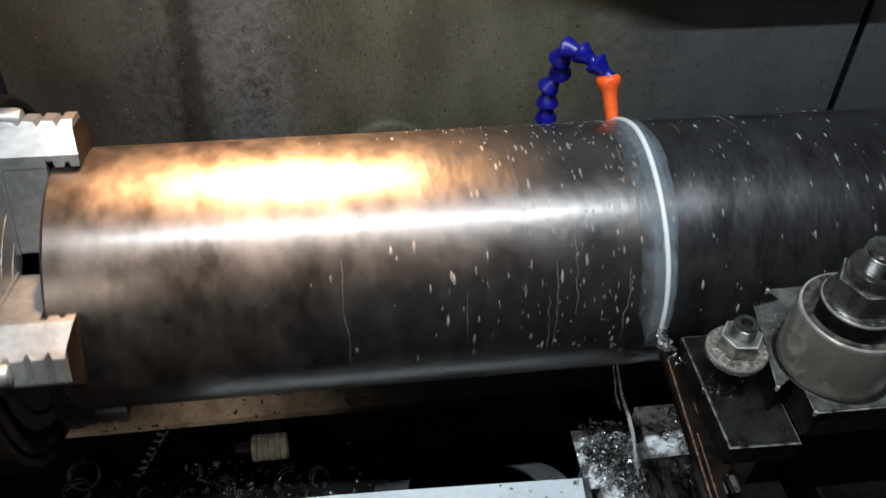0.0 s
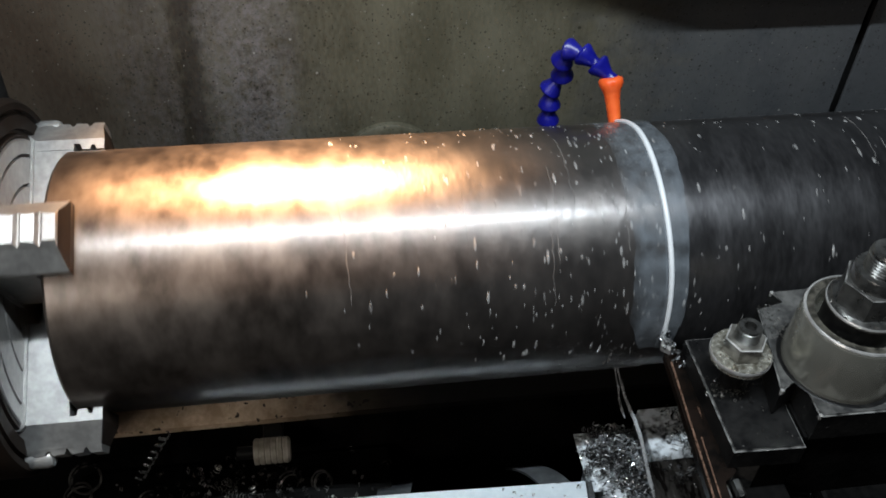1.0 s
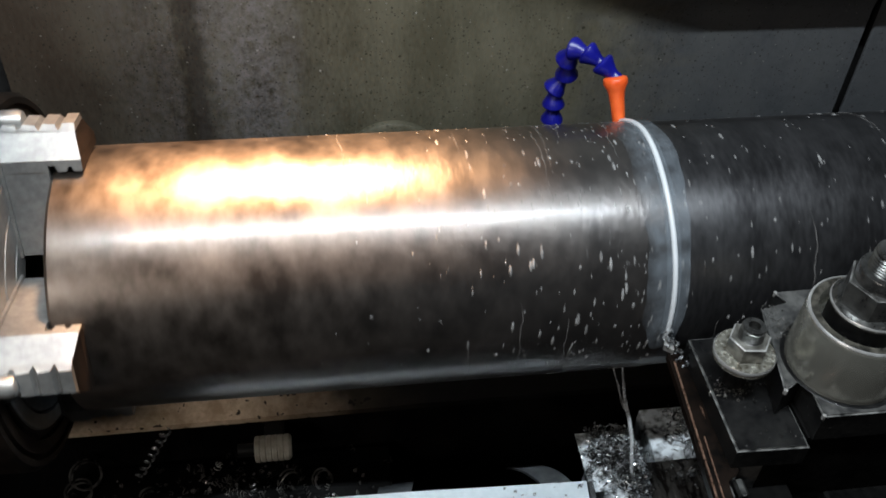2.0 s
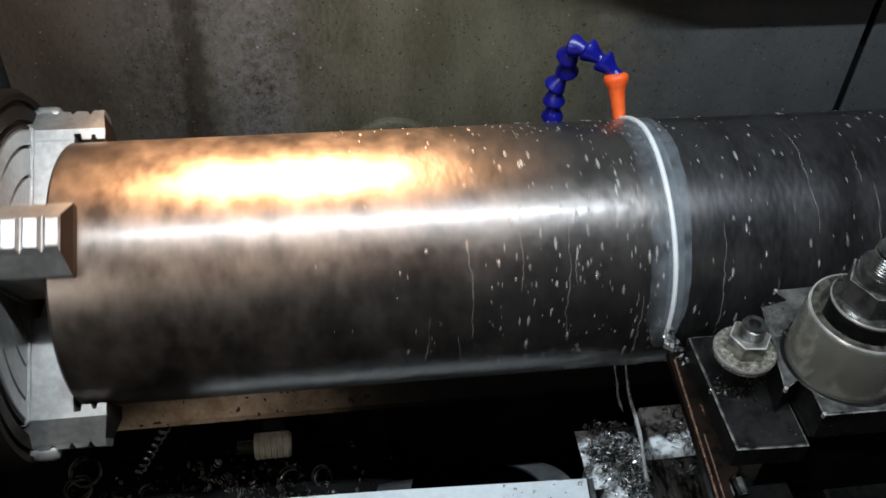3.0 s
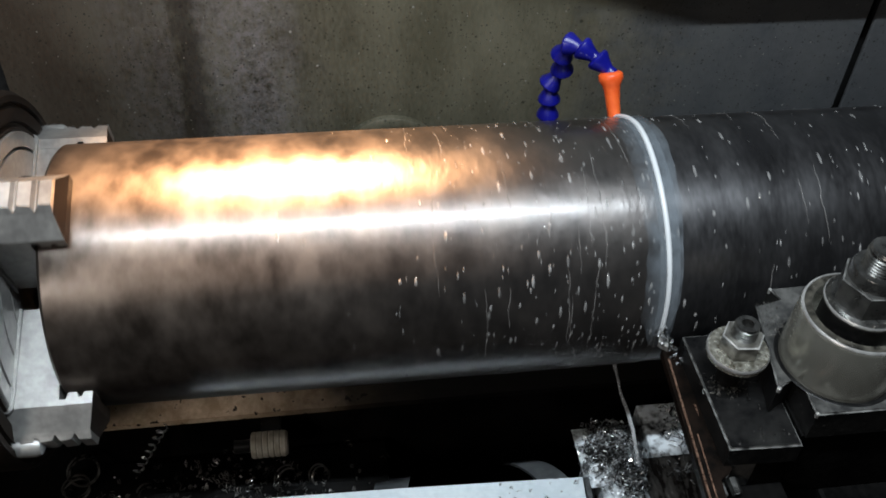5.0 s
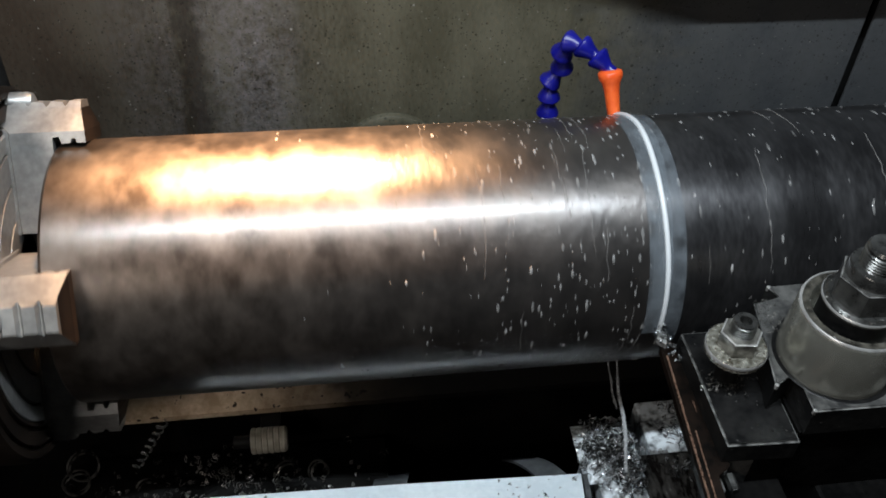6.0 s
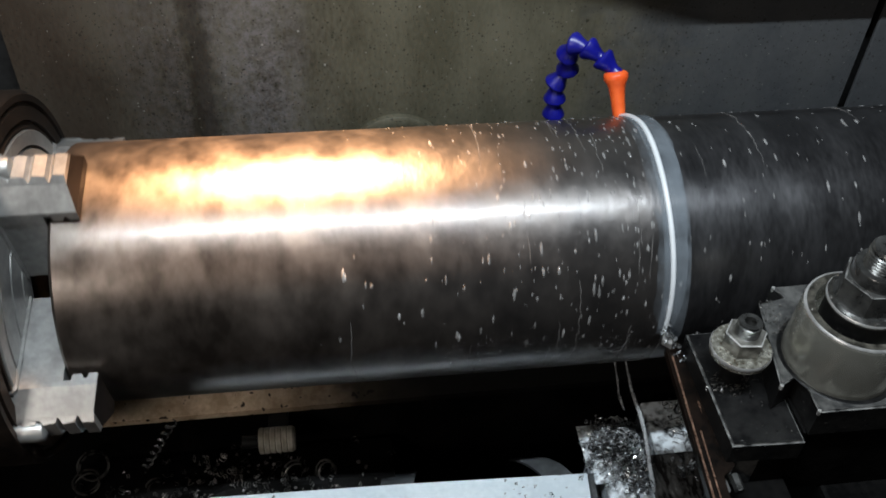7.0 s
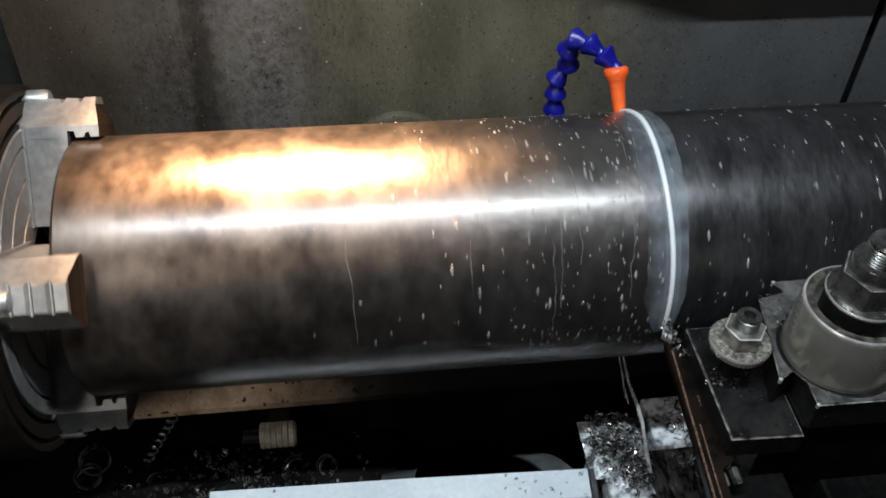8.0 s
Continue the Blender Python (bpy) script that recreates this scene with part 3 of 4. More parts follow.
def hose():
    root = tagged(empty("coolant_hose"), "blue jointed plastic coolant hose with orange nozzle behind the bar", "coolant hose")
    pts = [Vector(p) for p in ((0.1675, 0.103, -0.008), (0.1675, 0.103, 0.0065), (0.1672, 0.103, 0.0210), (0.1672, 0.103, 0.0355), (0.1668, 0.103, 0.0490), (0.1662, 0.103, 0.0620), (0.1726, 0.101, 0.0750), (0.1702, 0.097, 0.0890),
                               (0.1725, 0.092, 0.1000), (0.1805, 0.0845, 0.1005), (0.1898, 0.0770, 0.0960), (0.1965, 0.0712, 0.0905))]
    prof = [(0.0046, -0.0030), (0.0074, -0.0026), (0.0083, -0.0012), (0.0081, 0.0004), (0.0062, 0.0040), (0.0045, 0.0078), (0.0041, 0.0096), (0.0044, 0.0108), (0.0046, 0.0125), (0.0045, 0.015)]
    for a, b in zip(pts, pts[1:]):
        bm = bmesh.new()
        turned(bm, prof, 28, Matrix.Translation(a) @ (b - a).to_track_quat("Z", "Y").to_matrix().to_4x4())
        part("segment", bm, BLUE, root, smooth=True)
    a, b = Vector((0.1972, 0.0702, 0.0900)), Vector((0.2010, 0.0580, 0.0630))
    bm = bmesh.new()
    h = (b - a).length
    turned(bm, [(0.0050, -0.001), (0.0076, 0.0), (0.0084, 0.0012), (0.0084, 0.0042), (0.0064, 0.008), (0.0056, 0.011), (0.0050, 0.017), (0.0044, h), (0.0034, h), (0.0032, h - 0.004)], 32,
           Matrix.Translation(a) @ (b - a).to_track_quat("Z", "Y").to_matrix().to_4x4())
    nozzle = part("nozzle", bm, ORANGE, root, "orange tapered nozzle", True)
    for z, w, a in ((0.012, 34, -95), (0.0155, 26, -88), (0.019, 30, -98)):
        bm = bmesh.new()
        r = 0.00555 if z < 0.014 else 0.0052
        turned(bm, [(r, z), (r + 0.0002, z + 0.0003), (r, z + 0.0008)], 8, Matrix.Translation(a0 := Vector((0.1972, 0.0702, 0.0900))) @ (b - a0).to_track_quat("Z", "Y").to_matrix().to_4x4(), closed=False, sweep=w, start=a)
        part("mark", bm, RUST, nozzle)
    # the stand pipe that carries the hose
    bm = bmesh.new()
    turned(bm, [(0.009, -0.42), (0.009, -0.012), (0.0065, -0.008)], 24, Matrix.Translation((0.1675, 0.103, 0)))
    part("stand_pipe", bm, BLACK, root, "dark steel stand pipe", True)


RAISED = Matrix.Translation((0, -0.0234, 0.0226)) @ Matrix.Scale(0.9465, 4)  # post and height nut stand above the holder block


def tool_post():
    root = tagged(empty("tool_post", RAISED), "black steel tool post with grey collar and large hex nut", "tool post")
    bm = bmesh.new()
    prism(bm, [(0.43, -0.1645), (0.2673, -0.1633), (0.2684, -0.1345), (0.2525, -0.1433), (0.2590, -0.1105), (0.2641, -0.0790), (0.2842, -0.0765), (0.2779, -0.0655), (0.43, -0.0612)], -0.0102, 0.012, 0.0010, 1, 2)
    part("body", bm, [BLACK, WORN, POST], root, "blackened worn block with dovetail prongs")
    # corners worn bright
    for x, y in ((0.2534, -0.1426), (0.2681, -0.1622), (0.2792, -0.0660)):
        bm = bmesh.new()
        prism(bm, hexagon(0.0013, x, y, 10), 0.0085, 0.01215, 0.0005)
        part("worn_corner", bm, EDGE, root, "corner worn to bright steel")
    bm = bmesh.new()
    box(bm, 0.2515, 0.405, -0.1765, -0.0900, -0.0450, 0.0130, 0.001)
    bm.transform(RAISED.inverted())
    part("core", bm, SHADE_BLACK, root, "lower body of the post, coloured black for its shade")
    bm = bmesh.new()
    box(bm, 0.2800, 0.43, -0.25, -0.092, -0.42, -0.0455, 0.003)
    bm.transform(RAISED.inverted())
    part("slide", bm, SHADE_BLACK, root, "compound slide under the post, coloured black for its shade")
    c = Matrix.Translation((0.2955, -0.1250, 0))
    bm = bmesh.new()
    turned(bm, [(0.0330, 0.0115), (0.0332, 0.016), (0.0328, 0.022), (0.0318, 0.050), (0.0311, 0.0522), (0.0303, 0.0528), (0.0298, 0.0522), (0.0253, 0.0520), (0.0250, 0.0515), (0.0247, 0.040), (0.018, 0.040)], 72, c)
    # flat dark ring that draws the contact shade where the collar stands
    ring = bmesh.new()
    turned(ring, [(0.0325, 0.0119), (0.0352, 0.0124), (0.0358, 0.0121)], 64, c, closed=False)
    part("contact_shade", ring, BLACK, root, "dark ring painted for the contact shade round the collar's foot", True)
    collar = part("collar", bm, COLLAR, root, "grey conical steel collar", True)
    bm = bmesh.new()
    turned(bm, [(0.0299, 0.0524), (0.0301, 0.0531), (0.0306, 0.0531), (0.0312, 0.0525), (0.0314, 0.0518)], 72, c, closed=False)
    part("collar_rim", bm, EDGE, collar, "bright worn rim", True)
    bm = bmesh.new()
    turned(bm, [(0.0212, 0.0590), (0.0219, 0.0597), (0.0219, 0.0615), (0.0212, 0.0623), (0.0206, 0.0621), (0.0190, 0.0636), (0.012, 0.0638)], 56, c)
    washer = part("washer", bm, NUT_DARK, root, "dark steel washer", True)
    bm = bmesh.new()
    turned(bm, [(0.0219, 0.0606), (0.0221, 0.0609), (0.0221, 0.0616), (0.0215, 0.0624)], 56, c, closed=False)
    part("washer_edge", bm, EDGE, washer, "bright worn edge", True)
    bm = bmesh.new()
    turned(bm, [(0.0253, 0.0512), (0.0253, 0.0523), (0.0297, 0.0525)], 64, c, closed=False)
    part("collar_recess", bm, DIRTY, collar, "dirty flat top strewn with chip dust", True)
    bm = bmesh.new()
    turned(bm, [(0.0208, 0.040), (0.0208, 0.0589), (0.012, 0.0589)], 48, c)
    part("washer_seat", bm, BLACK, root, "black seat in the collar groove", True)
    bm = bmesh.new()
    prism(bm, hexagon(0.0188, turn=-4), 0.0640, 0.0800, 0.0009, 1)
    bm.transform(c)
    part("nut", bm, [NUT_DARK, WORN], root, "large black hex nut")
    bm = bmesh.new()
    turned(bm, [(0.0150, 0.0795), (0.0150, 0.0872), (0.0144, 0.0880), (0.0105, 0.0880)], 40, c)
    part("lock_ring", bm, NUT_DARK, root, "dark ring round the stud", True)
    bm = bmesh.new()
    prof = []
    for i in range(13):
        prof += [(0.0108, 0.0745 + 0.0019 * i), (0.0108, 0.0749 + 0.0019 * i), (0.0099, 0.0757 + 0.0019 * i), (0.0099, 0.0760 + 0.0019 * i)]
    turned(bm, prof + [(0.0104, 0.1005), (0.0094, 0.102)], 40, c)
    part("stud", bm, NUT_DARK, root, "threaded steel stud", True)
    # small chips caught on the collar and the post top
    rng = random.Random(11)
    bm = bmesh.new()
    for _ in range(420):
        a, r = rng.uniform(0, 6.28), rng.choice((rng.uniform(0.0252, 0.0297), rng.uniform(0.0185, 0.0215)))
        p = Vector((0.2955 + r * math.cos(a), -0.125 + r * math.sin(a), 0.0524 if r > 0.025 else 0.0632))
        if rng.random() < 0.35:
            p = Vector((rng.uniform(0.262, 0.277), rng.uniform(-0.105, -0.078), 0.0126))
        curl(bm, p, rng, rng.uniform(0.0004, 0.0010), 0.0003, 0.8)
    ob = part("chip_dust", bm, SWARF_DARK, root, "tiny metal chips")
    ob["kind"] = "stuff"


def curl(bm, p, rng, size, width, turns=2.0):
    """One curled sliver of metal at p, lying in a random direction."""
    m = Matrix.Translation(p) @ Euler([rng.uniform(0, 6.28) for _ in range(3)]).to_matrix().to_4x4()
    n = max(4, int(turns * 7))
    prev = None
    pitch = size * rng.uniform(0.5, 1.3)
    for i in range(n + 1):
        a = 6.28 * turns * i / n
        s = size * (1 - 0.3 * i / n)
        q = (bm.verts.new(m @ Vector((s * math.cos(a), s * math.sin(a), pitch * a / 6.28))), bm.verts.new(m @ Vector((s * 0.92 * math.cos(a), s * 0.92 * math.sin(a), pitch * a / 6.28 + width))))
        if prev:
            bm.faces.new((prev[0], prev[1], q[1], q[0]))
        prev = q


def tool_holder():
    root = tagged(empty("tool_holder"), "black tool holder block with a flanged nut, beside the post", "tool holder")
    bm = bmesh.new()
    prism(bm, [(0.2094, -0.1803), (0.2506, -0.1816), (0.2512, -0.150), (0.2440, -0.146), (0.2440, -0.112), (0.2505, -0.108), (0.2505, -0.0990), (0.2094, -0.0990)], -0.0035, 0.012, 0.0011, 1)
    part("upper_jaw", bm, [BLACK, WORN], root, "satin black top of the block")
    bm = bmesh.new()
    box(bm, 0.2300, 0.2500, -0.1795, -0.1010, -0.0690, -0.0037, 0.0008)
    part("lower_body", bm, SHADE_BLACK, root)
    # lip in a lighter steel, which paints the lit flank of the holder
    bm = bmesh.new()
    box(bm, 0.2110, 0.2298, -0.1795, -0.1550, -0.0300, -0.0037, 0.0008)
    part("lower_lip", bm, POST, root, "grey lip under the block, its lit flank put in the colour")
    c = RAISED @ Matrix.Translation((0.2372, -0.1160, 0))
    bm = bmesh.new()
    turned(bm, [(0.0070, -0.012), (0.0070, 0.0121)], 24, c)
    part("stud_shaft", bm, BLACK, root, "", True)
    bm = bmesh.new()
    turned(bm, [(0.0170, 0.0122), (0.0181, 0.0128), (0.0183, 0.0168), (0.0176, 0.0178), (0.0150, 0.0178), (0.0085, 0.0186)], 56, c)
    flange = part("flange", bm, NUT, root, "round steel flange with brown specks", True)
    bm = bmesh.new()
    turned(bm, [(0.01835, 0.0150), (0.0185, 0.0160), (0.0184, 0.0170), (0.0179, 0.0178)], 56, c, closed=False)
    part("flange_rim", bm, EDGE, flange, "bright worn rim", True)
    bm = bmesh.new()
    prism(bm, hexagon(0.0125, turn=-6), 0.0187, 0.0298, 0.0008, 1)
    bm.transform(c)
    part("nut", bm, [NUT_MID, EDGE], root, "steel hex nut with bright bevelled edges")
    bm = bmesh.new()
    prof = []
    for i in range(5):
        prof += [(0.0074, 0.0297 + 0.0018 * i), (0.0074, 0.0301 + 0.0018 * i), (0.0059, 0.0308 + 0.0018 * i), (0.0059, 0.0311 + 0.0018 * i)]
    turned(bm, prof + [(0.0068, 0.0388), (0.0066, 0.0392), (0.0036, 0.0392), (0.0034, 0.032)], 28, c)
    part("stud", bm, NUT_DARK, root, "dark threaded stud with a socket", True)
    # chips caught on the block in front of the flange, and a few loose bright ones
    rng = random.Random(31)
    bm = bmesh.new()
    for _ in range(110):
        curl(bm, Vector((rng.gauss(0.2225, 0.0060), rng.gauss(-0.1375, 0.0040), 0.0128)), rng, rng.uniform(0.0005, 0.0013), 0.0004, rng.uniform(0.6, 1.6))
    for _ in range(8):
        curl(bm, Vector((rng.uniform(0.228, 0.246), rng.uniform(-0.175, -0.152), 0.0126)), rng, rng.uniform(0.0004, 0.0008), 0.0004, 0.8)
    ob = part("chip_dust", bm, SWARF_DARK, root, "tiny dark metal chips")
    ob["kind"] = "stuff"
    for x, r, material in ((0.2072, 0.0038, EDGE), (0.2165, 0.0030, NUT_DARK)):
        bm = bmesh.new()
        prism(bm, hexagon(r, turn=12), 0.0, 0.0105, 0.0006)
        bm.transform(Matrix.Translation((x, -0.1820, -0.0155)) @ Matrix.Rotation(radians(90), 4, "X"))
        part("clamp_screw", bm, material, root, "bright screw head" if r > 0.0035 else "")
    bm = bmesh.new()
    box(bm, 0.2040, 0.2500, -0.2050, -0.1800, -0.060, -0.0265, 0.001)
    part("screw_lug", bm, SHADE_BLACK, root)


def turning_tool():
    root = tagged(empty("turning_tool"), "rust-brown square shank turning tool with a bright tip", "turning tool")
    bm = bmesh.new()
    prism(bm, [(0.1892, -0.260), (0.2000, -0.260), (0.2045, -0.188), (0.2100, -0.186), (0.2141, -0.182), (0.2141, -0.099), (0.2062, -0.0868), (0.2010, -0.0950)], -0.0100, -0.0037, 0.0008, 1)
    shank = part("shank", bm, [RUST, RUST], root, "rusty oily shank")
    # worn ridges along the shank
    for x0, x1, w, y0, y1 in ((0.2022, 0.1900, 0.0012, -0.103, -0.258), (0.2018, 0.1940, 0.0008, -0.158, -0.258)):
        bm = bmesh.new()
        prism(bm, [(x1, y1), (x1 + w, y1), (x0 + w, y0), (x0, y0)], -0.0040, -0.0031, 0.0003)
        part("worn_ridge", bm, COPPER, shank, "brown ridge worn to bare metal")
    bm = bmesh.new()
    prism(bm, [(0.2068, -0.1375), (0.2080, -0.1385), (0.2070, -0.1465)], -0.0038, -0.0031, 0.0003)
    part("sliver", bm, COPPER, shank, "copper-coloured sliver")
    bm = bmesh.new()
    prism(bm, [(0.1990, -0.0925), (0.2025, -0.0845), (0.2065, -0.0885), (0.2035, -0.0975)], -0.0041, 0.0004, 0.0005)
    part("insert", bm, EDGE, shank, "bright carbide insert")
    rng = random.Random(21)
    bm = bmesh.new()
    for _ in range(46):
        k = rng.random() ** 1.4
        curl(bm, Vector((0.2015 + 0.006 * k + rng.gauss(0, 0.0018), -0.0850 - 0.024 * k + rng.gauss(0, 0.0013), 0.003 - 0.004 * k + rng.gauss(0, 0.0014))), rng, rng.uniform(0.0006, 0.0019), 0.0008, rng.uniform(0.8, 2.2))
    ob = part("chip_nest", bm, SWARF, root, "tangle of bright fresh chips")
    ob["kind"] = "stuff"


def swarf():
    # the pale cover with the heap of chips beside the slide
    bm = bmesh.new()
    prism(bm, [(-0.10, -0.112), (0.171, -0.114), (0.1735, -0.0890), (0.045, -0.0850), (-0.10, -0.0805)], -0.165, -0.150, 0.0015)
    cover = tagged(empty("way_cover"), "pale blue-grey painted way cover with loose chips", "machine cover")
    part("top_plate", bm, PALE, cover)
    bm = bmesh.new()
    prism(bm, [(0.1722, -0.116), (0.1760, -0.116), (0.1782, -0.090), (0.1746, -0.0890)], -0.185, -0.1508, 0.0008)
    part("end_plate", bm, DIM_PALE, cover, "end plate in dimmed grey")
    bm = bmesh.new()
    box(bm, -0.09, 0.16, -0.110, -0.095, -0.42, -0.1655)
    tagged(part("cover_support", bm, SHADE_BLACK), "casting under the pale cover, coloured black for its shade", "machine part")

    def heap(name, label, material, centre, spread, height, count, size, seed, base=None, loops=0):
        rng = random.Random(seed)
        bm = bmesh.new()
        n = 26
        grid = []
        for i in range(n + 1):
            row = []
            for j in range(n + 1):
                u, v = 2 * i / n - 1, 2 * j / n - 1
                h = height * max(0.0, 1 - u * u) * max(0.0, 1 - v * v) * (0.8 + 0.6 * noise.noise((u * 3, v * 3, seed)))
                row.append(bm.verts.new((centre[0] + u * spread[0], centre[1] + v * spread[1], centre[2] + max(0, h) + 0.0005)))
            grid.append(row)
        for i in range(n):
            for j in range(n):
                bm.faces.new((grid[i][j], grid[i + 1][j], grid[i + 1][j + 1], grid[i][j + 1])).material_index = 1
        for _ in range(count):
            u, v = max(-1, min(1, rng.gauss(0, 0.5))), max(-1, min(1, rng.gauss(0, 0.5)))
            h = height * max(0.0, 1 - u * u) * max(0.0, 1 - v * v)
            curl(bm, Vector((centre[0] + u * spread[0], centre[1] + v * spread[1], centre[2] + h + rng.uniform(0, 0.006))), rng, size * rng.uniform(0.4, 1.5), size * 0.28, rng.uniform(0.6, 2.6))
        # long round curls that stand out of the heap
        for _ in range(loops):
            u, v = rng.uniform(-0.95, 0.8), rng.uniform(-0.7, 0.95)
            h = height * max(0.0, 1 - u * u) * max(0.0, 1 - v * v)
            m = Matrix.Translation((centre[0] + u * spread[0], centre[1] + v * spread[1], centre[2] + h + 0.002)) @ Euler([rng.uniform(0, 6.28) for _ in range(3)]).to_matrix().to_4x4()
            r, turns, rise = rng.uniform(0.0016, 0.0046), rng.uniform(0.6, 1.9), rng.uniform(0.001, 0.005)
            tube(bm, [m @ Vector((r * math.cos(6.28 * turns * k), r * math.sin(6.28 * turns * k), rise * k)) for k in (i / 16 for i in range(17))], 0.00038, 4)
        ob = part(name, bm, [material, base or SHADE_BLACK])
        return tagged(ob, label, "metal chips", kind="stuff")

    bm = bmesh.new()
    box(bm, 0.1880, 0.2190, -0.125, -0.0500, -0.42, -0.1600, 0.003)
    tagged(part("casting_block", bm, WET_PALE), "pale wet block streaked with oil under the chip heap", "machine part")
    bm = bmesh.new()
    box(bm, 0.2340, 0.2900, -0.0700, -0.0240, -0.42, -0.1600, 0.002)
    tagged(part("slide_cover", bm, WET_PALE), "pale blue-grey slide cover beside the tool, strewn with chips", "machine part")
    bm = bmesh.new()
    box(bm, 0.2205, 0.2790, -0.150, -0.0704, -0.42, -0.1630, 0.002)
    tagged(part("oily_plate", bm, SLUDGE), "dark oily plate wet with brown coolant", "machine part")
    heap("chip_heap", "heap of bright and dark curled metal chips wet with coolant", SWARF, (0.2000, -0.0680, -0.1600), (0.0230, 0.0260), 0.013, 360, 0.0028, 1, WET_PALE, 46)
    heap("chip_heap", "low heap of bright metal chips on the pale block", SWARF, (0.2080, -0.0930, -0.1600), (0.0130, 0.0170), 0.006, 120, 0.0026, 4, WET_PALE, 16)
    heap("chip_heap", "bright metal chips on the pale cover beside the tool", SWARF, (0.2650, -0.0520, -0.1600), (0.0180, 0.0210), 0.005, 140, 0.0026, 2, WET_PALE, 18)
    heap("chip_heap", "few wet chips in oil on the dark plate", SWARF, (0.2520, -0.0860, -0.1630), (0.0160, 0.0140), 0.002, 34, 0.0024, 6, SLUDGE)
    heap("chip_heap", "dark heap of long curly metal chips in the tray", SWARF_DARK, (-0.085, -0.058, -0.195), (0.12, 0.045), 0.012, 330, 0.0020, 3)
    for x, y, z, r, tilt in ((-0.196, -0.022, -0.184, 0.012, 60), (-0.200, -0.034, -0.186, 0.010, 75), (-0.045, -0.040, -0.188, 0.009, 70), (-0.020, -0.042, -0.188, 0.008, 55), (-0.150, -0.040, -0.190, 0.006, 80)):
        bm = bmesh.new()
        m = Matrix.Translation((x, y, z)) @ Euler((radians(tilt), 0.3, 0.4)).to_matrix().to_4x4()
        pts = [m @ Vector((r * (1 - 0.15 * k) * math.cos(13 * k), r * (1 - 0.15 * k) * math.sin(13 * k), 0.008 * k)) for k in (i / 40 for i in range(41))]
        tube(bm, pts, 0.0008, 5)
        tagged(part("coiled_chip", bm, SWARF_DARK, smooth=True), "large dark coiled metal chip lying in the tray", "metal chip", "coiled chips")
    rng = random.Random(5)
    bm = bmesh.new()
    for _ in range(60):
        curl(bm, Vector((rng.uniform(0.10, 0.17), rng.uniform(-0.15, -0.092), -0.1490)), rng, rng.uniform(0.0006, 0.0018), 0.0006, rng.uniform(0.5, 1.5))
    tagged(part("loose_chips", bm, SWARF_DARK), "few loose chips lying on the pale cover", "metal chips", kind="stuff")
    # the long chip that hangs over the bed way
    bm = bmesh.new()
    pts = [(-0.131 - 0.026 * k + 0.0030 * math.sin(46 * k), -0.0115 - 0.016 * k, -0.152 - 0.036 * k + 0.0030 * math.cos(46 * k)) for k in (i / 80 for i in range(81))]
    tube(bm, pts, 0.0008, 5, [0.5 + 0.9 * abs(math.sin(19 * i / 80)) for i in range(81)])
    tagged(part("hanging_chip", bm, SWARF), "long thin twisted metal chip hanging off the bed way", "metal chip")


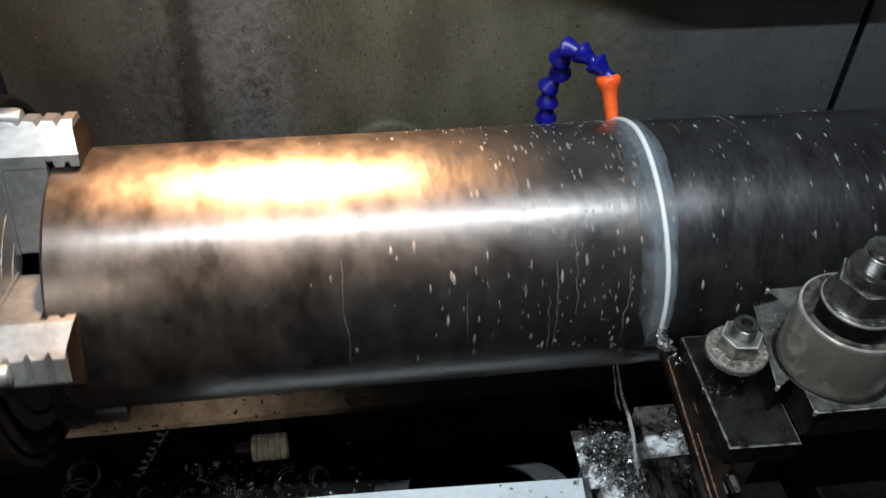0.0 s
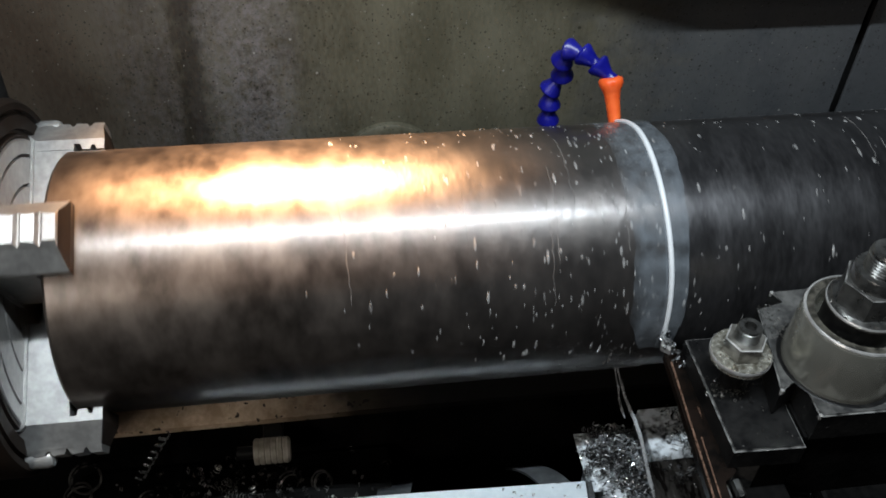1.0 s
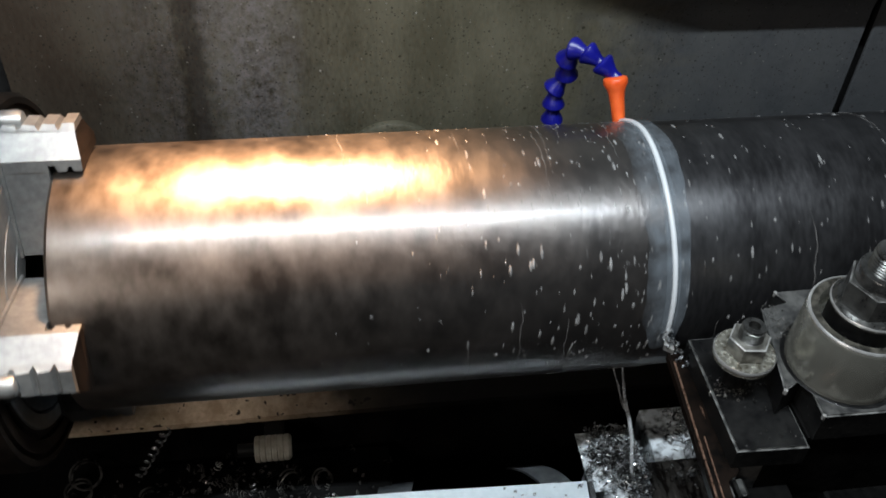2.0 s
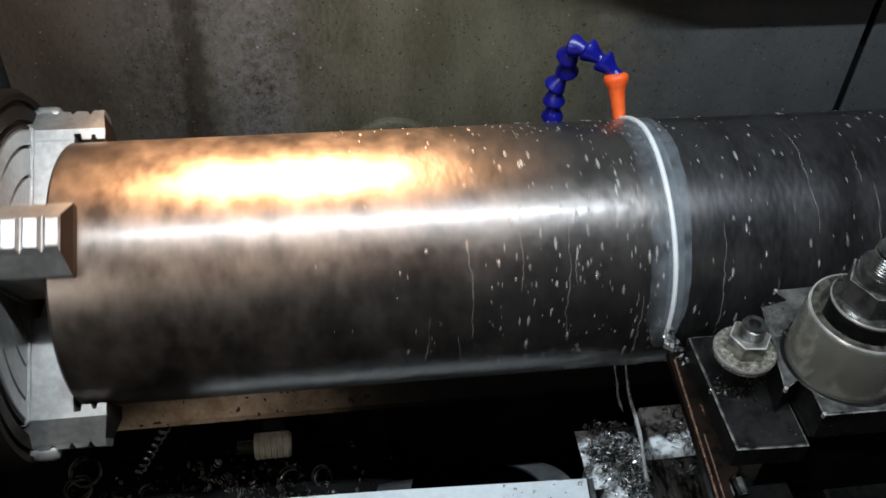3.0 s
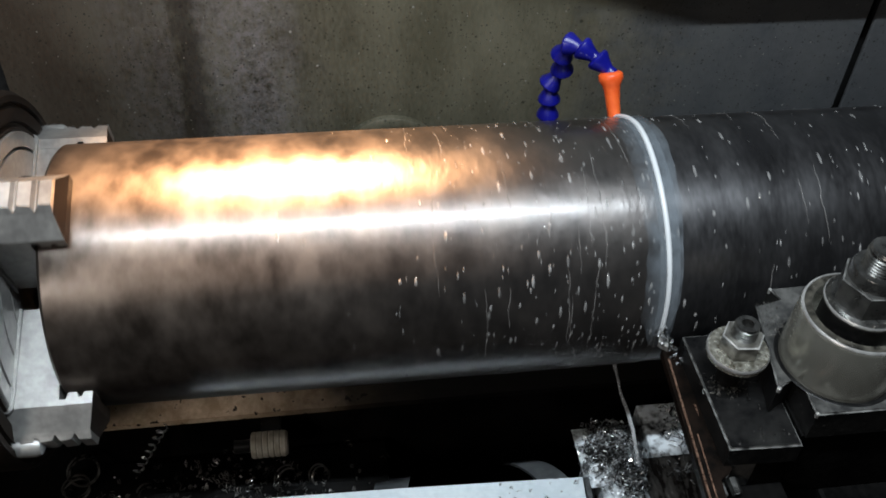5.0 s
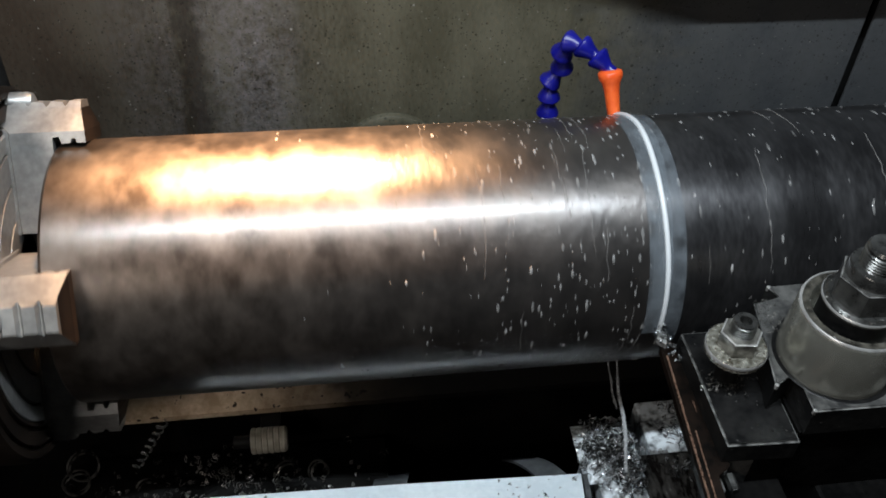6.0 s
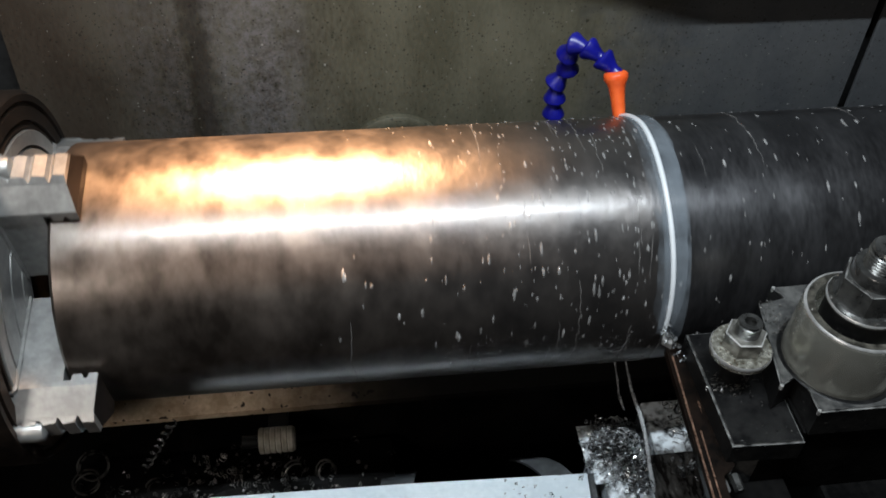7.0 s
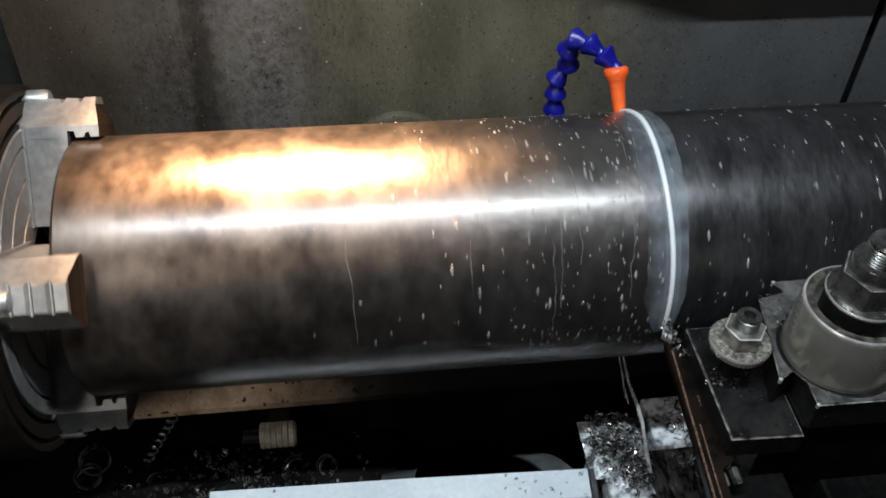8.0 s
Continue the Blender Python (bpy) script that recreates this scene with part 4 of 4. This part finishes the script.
def bed_fittings():
    root = tagged(empty("ribbed_fitting"), "pale ribbed round steel fitting under the bed way", "fitting")
    bm = bmesh.new()
    prof = [(0.0085, 0.0)]
    for i in range(6):
        prof += [(0.0098, 0.0008 + 0.0043 * i), (0.0098, 0.0036 + 0.0043 * i), (0.0090, 0.0041 + 0.0043 * i)]
    prof += [(0.0085, 0.0268)]
    turned(bm, prof, 36, Matrix.Translation((-0.0660, -0.0345, -0.1540)) @ ALONG_X)
    part("ribbed_sleeve", bm, CREAM, root, smooth=True)
    bm = bmesh.new()
    turned(bm, [(0.005, 0.0), (0.005, 0.014)], 16, Matrix.Translation((-0.0785, -0.0345, -0.1540)) @ ALONG_X)
    part("pin", bm, BLACK, root, smooth=True)
    bm = bmesh.new()
    box(bm, -0.06, -0.045, -0.036, -0.003, -0.166, -0.158, 0.001)
    part("bracket", bm, BLACK, root)
    # round flange on the splash panel
    bm = bmesh.new()
    m = Matrix.Translation((0.067, 0.2995, -0.150)) @ Matrix.Rotation(radians(90), 4, "X")
    turned(bm, [(0.036, 0.0), (0.052, 0.0), (0.052, 0.006), (0.049, 0.008), (0.040, 0.008), (0.036, 0.006)], 64, m)
    tagged(part("panel_flange", bm, WALL, smooth=True), "round grey-green flange on the splash panel", "flange")
    # added plates that curve down behind the cover, their dimness put in the colour
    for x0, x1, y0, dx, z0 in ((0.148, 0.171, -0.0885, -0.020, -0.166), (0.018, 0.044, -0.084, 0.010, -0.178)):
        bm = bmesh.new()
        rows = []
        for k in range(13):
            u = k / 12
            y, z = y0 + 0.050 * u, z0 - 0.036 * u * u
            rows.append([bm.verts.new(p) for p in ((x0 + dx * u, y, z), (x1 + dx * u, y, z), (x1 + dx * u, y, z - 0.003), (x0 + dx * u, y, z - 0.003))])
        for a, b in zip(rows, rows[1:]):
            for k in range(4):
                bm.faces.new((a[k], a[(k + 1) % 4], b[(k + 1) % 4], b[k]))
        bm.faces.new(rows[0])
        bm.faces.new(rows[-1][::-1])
        tagged(part("sloping_plate", bm, DIM_PALE, smooth=True), "added grey plate, dimmed in its colour, curving down under the bar", "machine part", "sloping plates")


setting()
the_bar = bar()
the_chuck = chuck()
the_films, the_spills = coolant()
hose()
tool_post()
tool_holder()
turning_tool()
swarf()
bed_fittings()


def motions():
    # bar and chuck turn together, the near side going down
    spin = []
    for i in range(8 * FPS + 1):
        t = i / FPS
        ahead = float(np.interp(t, [k[0] for k in DRIFT], [k[1] for k in DRIFT]))
        spin.append((t, pose(0, 0, 0, TURN_RATE * t - TURN_AT_START + ahead)))
    walk(the_bar, spin)
    walk(the_chuck, spin)
    # the films widen and shrink as the coolant runs
    left = ((0.0, -0.003), (0.5, -0.002), (1.0, -0.010), (1.5, 0.002), (2.0, -0.004), (2.5, 0.001), (3.0, -0.002), (3.5, 0.000), (4.0, 0.003), (4.5, -0.007), (5.2, 0.001), (6.0, 0.0035), (6.5, 0.0035), (7.0, 0.003), (7.5, 0.002), (8.0, -0.003))
    right = ((0.0, -0.001), (0.5, 0.001), (1.0, 0.004), (1.5, 0.006), (2.2, 0.001), (3.0, 0.003), (3.5, 0.004), (4.0, 0.004), (4.5, 0.006), (5.2, 0.000), (6.0, -0.004), (6.5, 0.002), (7.0, 0.002), (7.5, 0.003), (8.0, 0.003))
    for k, (film_ob, shifts) in enumerate(zip(the_films, (left, right))):
        rows = []
        for i in range(81):
            x = float(np.interp(0.1 * i, [p[0] for p in shifts], [p[1] for p in shifts]))
            rows.append((0.1 * i, pose(x + 0.0008 * math.sin(1.9 * i + k), 0, 0, 4 * math.sin(1.3 * i + 2 * k))))
        walk(film_ob, rows)
    for k, spill_ob in enumerate(the_spills):
        p = spill_ob.location.copy()
        walk(spill_ob, [(0.1 * i, pose(p.x + 0.0022 * math.sin(1.1 * i + 2 * k), p.y, p.z, 3 * math.sin(2.3 * i + k), 4 * math.sin(1.7 * i + 2 * k), 7 * math.sin(0.9 * i + k))) for i in range(81)])


motions()
